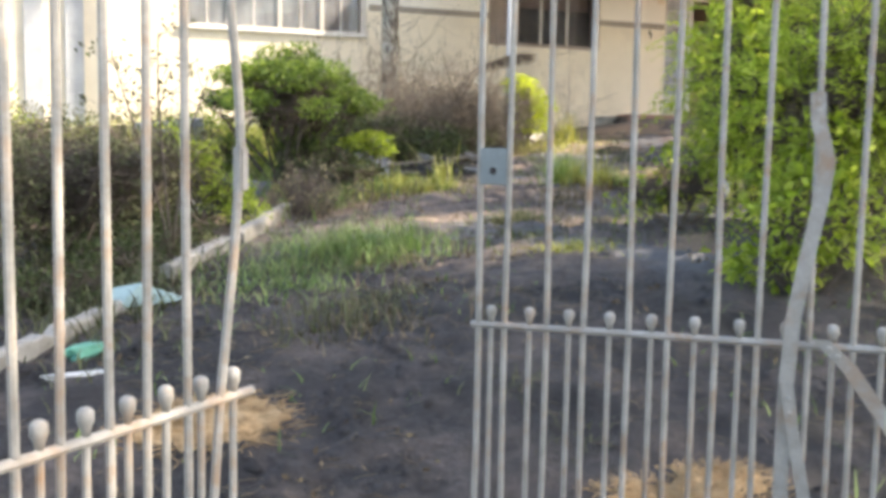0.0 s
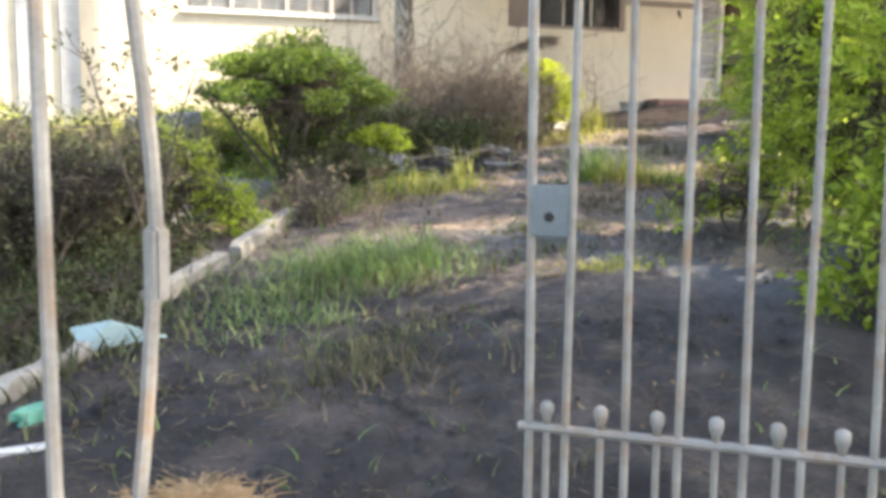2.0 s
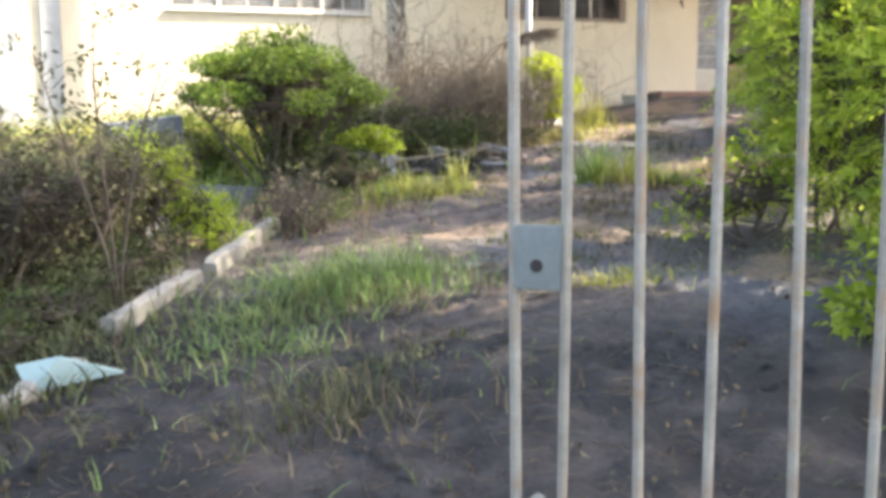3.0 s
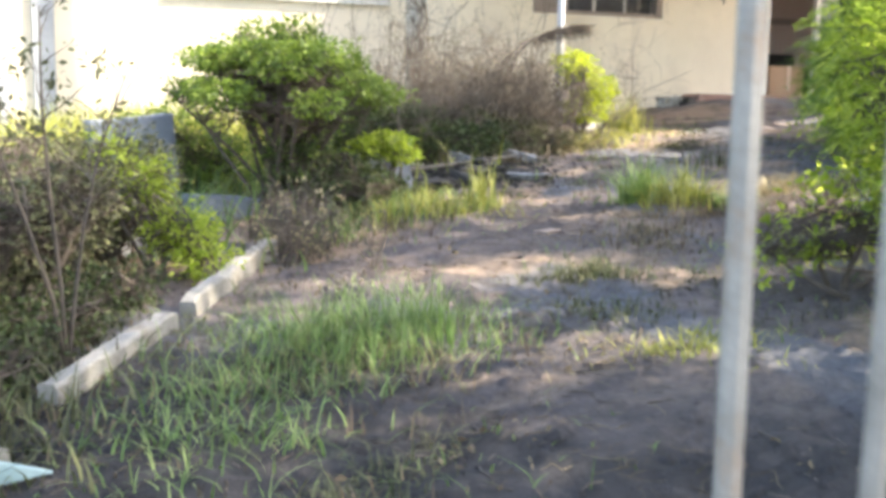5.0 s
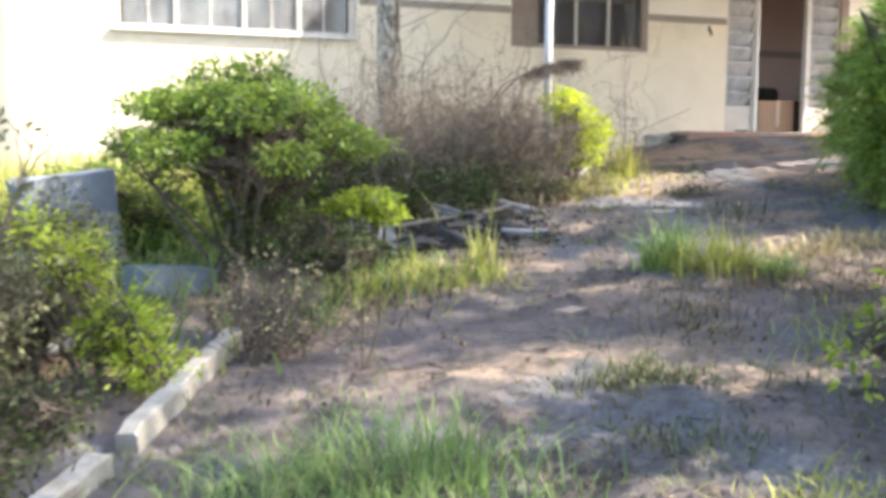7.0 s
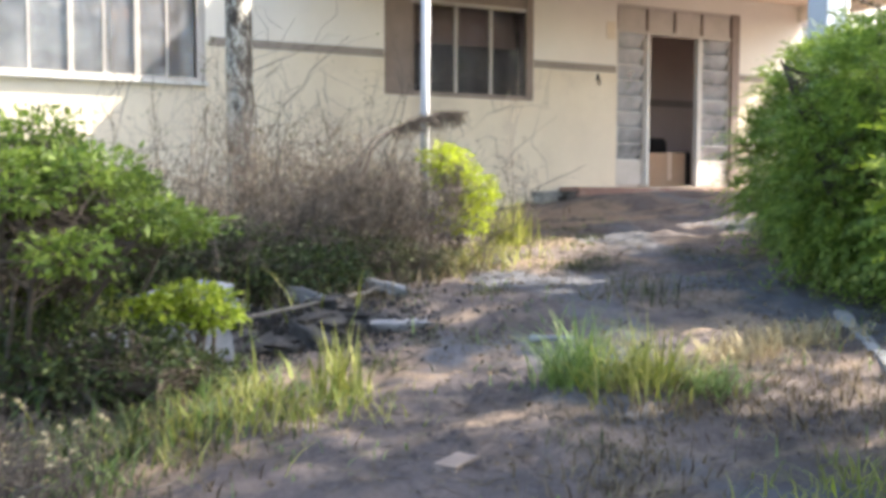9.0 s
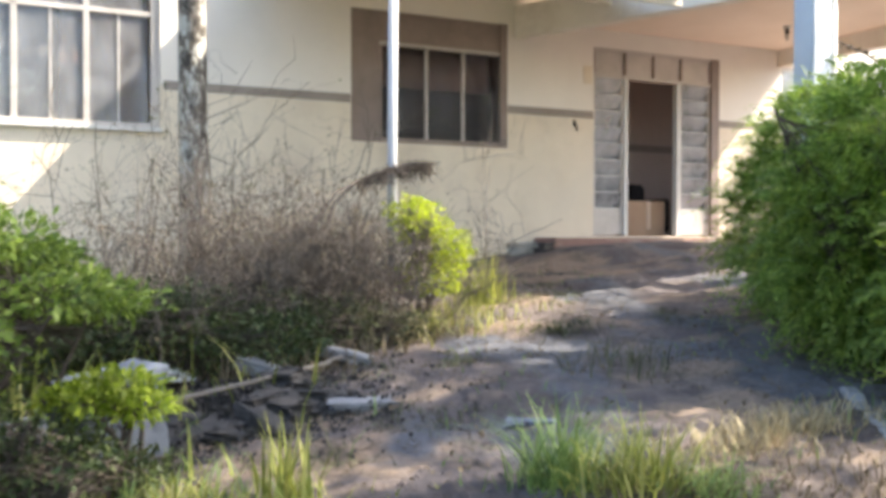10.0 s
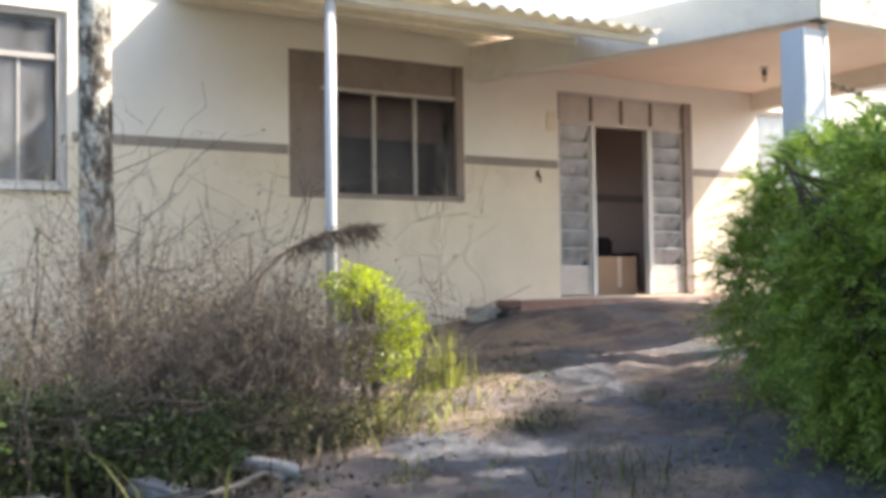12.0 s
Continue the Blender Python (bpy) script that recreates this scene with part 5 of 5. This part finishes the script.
# slate tone here puts the slab's bluish shade into its colour
rough_block("concrete_slab", "pale slab propped among the weeds, toned bluish for shade", "slab", (-7.38, -5.42), (0.55, 0.22, 0.5), (0, -5, 28), M_SLATE, 31, jag=0.08)
rough_block("flat_stone", "small pale flat stone sunk in the drive", "stone", (-5.25, -5.94), (0.26, 0.12, 0.03), (0, 0, -24), M_SLATE, 32)
rough_block("brick", "pale pinkish brick lying on the drive", "brick", (-6.65, -7.44), (0.21, 0.11, 0.045), (0, 0, 35), M_BRICK, 33, jag=0.04)
rough_block("flat_stone", "pale flat stone at the edge of the drive", "stone", (-5.92, -5.1), (0.36, 0.2, 0.06), (0, 0, -18), M_STONE, 6)
rough_block("white_bag", "crumpled white bag below the yellow bush", "bag", (-3.85, -1.85), (0.3, 0.2, 0.2), (0, 0, 10), M_WHITE, 9)
rough_block("white_stone", "whitish stone among pale grass", "stone", (-4.65, -2.7), (0.3, 0.2, 0.14), (0, 0, 30), M_WHITE, 10)
rough_block("white_stone", "whitish broken piece on the heap", "stone", (-5.6, -4.0), (0.4, 0.15, 0.08), (0, 12, -25), M_STONE, 11, 0.04)
rough_block("white_stone", "whitish broken piece beside the plank", "stone", (-6.25, -4.15), (0.3, 0.14, 0.1), (0, 18, -35), M_STONE, 12, 0.04)
rough_block("dark_stone", "dark stone beside the entrance step", "stone", (-1.72, -0.6), (0.2, 0.16, 0.12), (0, 0, 15), M_CHAR, 13)
rough_block("pale_stone", "pale stone beside the entrance step", "stone", (-1.95, -0.45), (0.3, 0.2, 0.16), (0, 0, -10), M_KERB, 14)
heap = random.Random(9)
for i in range(18):
    f = heap.random()
    x, y = -7.15 + 1.35 * f + heap.uniform(-0.12, 0.12), -5.45 + 1.15 * f + heap.uniform(-0.35, 0.3)
    w = heap.uniform(0.14, 0.36)
    rough_block("rubbish", "charred dark rubbish heaped beside the drive", "rubbish", (x, y), (w, w * heap.uniform(0.5, 0.9), w * heap.uniform(0.2, 0.45)), (heap.uniform(-15, 15), heap.uniform(-15, 15), heap.uniform(0, 180)), M_CHAR, 20 + i, group="charred rubbish", jag=0.28)
plank = thing("plank", "weathered grey plank lying across the rubbish", "plank", at=(-6.4, -4.55, surface_z(-6.4, -4.55) + 0.1))
part("board", box(-0.72, 0.62, -0.016, 0.016, -0.01, 0.01, pose(0, 0, 0, 6, -5, 21), 0.003), M_WOOD, plank)
part("split_end", box(0.6, 0.74, -0.012, 0.018, -0.006, 0.006, pose(0, 0, 0, 6, -6, 22), 0.002), M_WOOD, plank)
shard = thing("plastic_shard", "pale blue plastic shard against the kerb", "plastic", at=(-9.75, -10.25, surface_z(-9.75, -10.25) + 0.03))
bm = bmesh.new()
vs = [bm.verts.new(p) for p in ((-0.18, 0.03, 0.09), (0.0, -0.03, 0.13), (0.25, 0.04, 0.03), (-0.12, -0.07, 0.0), (-0.18, 0.038, 0.096), (0.0, -0.022, 0.136), (0.25, 0.048, 0.036), (-0.12, -0.062, 0.006))]
for f in ((0, 1, 2, 3), (7, 6, 5, 4), (0, 4, 5, 1), (1, 5, 6, 2), (2, 6, 7, 3), (3, 7, 4, 0)):
    bm.faces.new([vs[k] for k in f])
part("sheet", bm, M_BLUE, shard)
rough_block("plastic_bottle", "crushed green plastic bottle beside the kerb", "bottle", (-10.0, -11.0), (0.16, 0.08, 0.07), (0, 0, 40), M_TEAL, 15)
rough_block("broken_panel", "flat pale fragment lying on the soil", "panel", (-10.0, -11.3), (0.26, 0.06, 0.02), (0, 0, 12), M_WHITE, 16)
shrub("lime_shrub", "low yellow-green shrub beside the grey slab", (-7.42, -5.85),
      [((0, 0, 0.52), (0.22, 0.18, 0.06)), ((-0.15, 0, 0.47), (0.18, 0.16, 0.06)), ((0.12, 0.0, 0.42), (0.16, 0.14, 0.06))], 1500, 0.045, M_LIME, stems=4, twigs=60, seed=44)
shrub("lime_shrub", "leafy green branch hanging over the drive", (-5.75, -9.3),
      [((-0.1, 0, 0.35), (0.4, 0.3, 0.2)), ((-0.35, 0.1, 0.2), (0.25, 0.2, 0.18)), ((0.2, 0.1, 0.5), (0.35, 0.3, 0.25))], 600, 0.06, M_LIME, stems=5, twigs=140, seed=45)
shrub("broad_leaf_plant", "broad-leaved green plant at the foot of the shrubs", (-6.25, -11.35),
      [((0, 0, 0.4), (0.35, 0.35, 0.3)), ((0.2, 0.1, 0.75), (0.3, 0.3, 0.25)), ((-0.1, 0.1, 0.15), (0.35, 0.3, 0.14))], 1500, 0.07, M_LIME, stems=6, twigs=160, seed=46, aspect=2.0)


def sapling(label, at, stems, seed):
    """A thin young tree: a few bare bent stems, each with short side twigs that end in small leaves."""
    rng = np.random.default_rng(seed)
    x, y = at
    th = thing("sapling", label, "sapling", at=(x, y, surface_z(x, y)))
    for lean, height in stems:
        pts = [Vector((lean[0] * f ** 1.5 + 0.03 * math.sin(4 * f + height), lean[1] * f, -0.04 + height * f)) for f in (0, 0.25, 0.5, 0.75, 1.0)]
        stem = part("stem", tube(pts, [0.011, 0.009, 0.0075, 0.006, 0.003], 7), M_STEM, th, smooth=True)
        n = 15
        f = 0.45 + 0.55 * rng.random(n)
        starts = np.array([pts[0].lerp(pts[-1], q) if q > 0.97 else pts[min(3, int(q * 4))].lerp(pts[min(3, int(q * 4)) + 1], q * 4 - min(3, int(q * 4))) for q in f])
        a = rng.random(n) * 6.283
        ln = (0.12 + 0.22 * rng.random(n)) * (1.3 - 0.6 * f)
        ends = starts + np.c_[np.cos(a) * ln, np.sin(a) * ln, ln * (0.5 + 0.5 * rng.random(n))]
        tagged(cloud_object("twig_mass", twig_cloud(starts, ends, rng, 0.004, 0.0018, 0.08), M_STEM, stem), kind="stuff")
        tips = np.repeat(ends, 7, 0) + rng.normal(size=(n * 7, 3)) * 0.028
        tagged(cloud_object("leaf_mass", leaf_cloud([(q, (0.02, 0.02, 0.02), 1.0) for q in tips], n * 7, 0.042, rng, 0.1, 2.2), M_LEAFD, stem), kind="stuff")
    return th


sapling("thin dark sapling with few small leaves in the hedge", (-9.58, -9.15), [((-0.02, 0.05), 1.58), ((0.32, 0.12), 1.32), ((-0.3, -0.05), 1.4)], 57)
shrub("leafy_shrub", "bright yellow-green shrub against the sunlit wall", (-11.6, -4.2),
      [((0, 0, 0.8), (0.8, 0.6, 0.5)), ((0.5, 0.2, 0.5), (0.6, 0.5, 0.4)), ((-0.6, 0, 1.2), (0.6, 0.5, 0.5))], 6000, 0.06, M_LIME, stems=7, twigs=200, seed=48)


# ---- loose stuff on the ground ----
def scatter(n, x0, x1, y0, y1, rng, thin):
    p = np.c_[rng.uniform(x0, x1, n), rng.uniform(y0, y1, n)]
    keep = [noise.noise(Vector((a * thin, b * thin, 5.0))) > 0.02 for a, b in p]
    return p[keep]


rng = np.random.default_rng(77)
p = scatter(14000, -11.0, -2.5, -14.5, -2.0, rng, 1.1)
roots = np.array([(a, b, surface_z(a, b) + 0.006) for a, b in p])
d = rng.random(len(p)) * 6.283
ln = 0.04 + 0.12 * rng.random(len(p))
ends = roots + np.c_[np.cos(d) * ln, np.sin(d) * ln, rng.normal(size=len(p)) * 0.012 + 0.006]
tagged(cloud_object("straw_litter", twig_cloud(roots, ends, rng, 0.0016, 0.001, 0.12, 3), M_DRY), "thin dry straw scattered on the soil", "straw", kind="stuff")
p = scatter(6000, -11.0, -2.5, -14.5, -3.0, rng, 1.7)
roots = np.array([(a, b, surface_z(a, b) + 0.004) for a, b in p])
d = rng.random(len(p)) * 6.283
ln = 0.03 + 0.1 * rng.random(len(p))
ends = roots + np.c_[np.cos(d) * ln, np.sin(d) * ln, rng.normal(size=len(p)) * 0.01 + 0.008]
tagged(cloud_object("twig_litter", twig_cloud(roots, ends, rng, 0.004, 0.002, 0.1, 2), M_TWIG), "small dead twigs scattered on the soil", "twigs", kind="stuff")
p = scatter(5000, -11.0, -2.0, -14.5, -1.5, rng, 0.9)
roots = np.array([(a, b, surface_z(a, b) - 0.01) for a, b in p])
tagged(cloud_object("sparse_grass", blade_cloud(roots, 0.04 + 0.1 * rng.random(len(p)) ** 2, rng, 0.9, 0.004), M_GRASS), "sparse low grass on the soil", "grass", kind="stuff")


p = scatter(9000, -11.2, -2.2, -14.0, -1.2, rng, 1.4)
cen = np.array([(a, b, surface_z(a, b) + 0.008) for a, b in p])
tagged(cloud_object("leaf_litter", leaf_cloud([(c, (0.02, 0.02, 0.004), 1.0) for c in cen], len(cen), 0.035, rng, 0.0, 1.8), M_DRY), "dead brown leaves scattered on the soil", "leaves", kind="stuff")
spots = scatter(320, -9.3, -2.6, -12.5, -1.6, rng, 0.5)
p = np.repeat(spots, 45, 0) + rng.normal(size=(len(spots) * 45, 2)) * 0.09
roots = np.array([(a, b, surface_z(a, b) - 0.01) for a, b in p])
tagged(cloud_object("low_weeds", blade_cloud(roots, 0.03 + 0.07 * rng.random(len(p)), rng, 1.2, 0.0032), M_LEAFD), "small dull weeds dotted over the drive", "weeds", kind="stuff")


def clods(n, rng):
    """Small crumbled lumps of soil, each a squashed and knocked-about octahedron."""
    base = np.array([(1, 0, 0), (0, 1, 0), (-1, 0, 0), (0, -1, 0), (0, 0, 0.8), (0.6, 0.6, 0.3), (-0.6, 0.5, 0.35)])
    tri = np.array([(0, 5, 4), (5, 1, 4), (1, 6, 4), (6, 2, 4), (2, 3, 4), (3, 0, 4), (0, 1, 5), (1, 2, 6)])
    p = scatter(n, -11.0, -2.0, -14.5, -1.5, rng, 0.8)
    n = len(p)
    size = 0.008 + 0.036 * rng.random(n) ** 3
    z = np.array([surface_z(a, b) for a, b in p]) - size * 0.2
    verts = base[None] * size[:, None, None] * (0.6 + 0.8 * rng.random((n, len(base), 1))) + np.c_[p, z][:, None]
    return verts.reshape(-1, 3), (np.arange(n)[:, None, None] * len(base) + tri[None]).reshape(-1, 3)


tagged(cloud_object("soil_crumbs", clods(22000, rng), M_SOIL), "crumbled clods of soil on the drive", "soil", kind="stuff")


# ---- small things at the porch ----
vine = thing("dead_vine", "thin dark dead vine hanging from the column", "vine", at=(-0.25, -3.6, 1.95))
part("stem", tube([(-0.02, 0, 0.02), (0.15, -0.01, -0.03), (0.38, 0, -0.07), (0.6, 0.02, -0.13), (0.85, 0.02, -0.22), (1.15, 0.0, -0.36)], [0.012, 0.01, 0.013, 0.01, 0.009, 0.005], 6), M_STEM, vine)
for k in range(9):
    x = 0.1 + 0.12 * k
    part("leaf", box(-0.02, 0.02, -0.004, 0.004, -0.03, 0.03, pose(x, 0.0, -0.03 - 0.2 * (x / 1.0) ** 2, 20 * k, 35 * k, 0)), M_DRY, vine)
lamp = thing("ceiling_lamp", "bare dark lamp holder under the porch roof", "lamp", at=(1.55, -1.28, 2.72))
part("rose", tube([(0, 0, 0), (0, 0, -0.03)], 0.05, 14), M_WHITEF, lamp)
part("holder", tube([(0, 0, -0.03), (0, 0, -0.1)], [0.025, 0.03], 12), M_DARK, lamp)
part("bulb", tube([(0, 0, -0.1), (0, 0, -0.125), (0, 0, -0.16), (0, 0, -0.185)], [0.015, 0.028, 0.028, 0.01], 12), M_STEEL, lamp, smooth=True)

# ash and burnt flakes round the rubbish
p = np.c_[rng.normal(size=(7000, 2)) * (0.5, 0.4) + (-6.75, -4.75)]
cen = np.array([(a, b, surface_z(a, b) + 0.008 + 0.03 * rng.random()) for a, b in p])
tagged(cloud_object("ash_litter", leaf_cloud([(c, (0.02, 0.02, 0.006), 1.0) for c in cen], len(cen), 0.032, rng, 0.0, 1.5), M_CHAR), "burnt flakes and ash round the rubbish", "ash", kind="stuff")
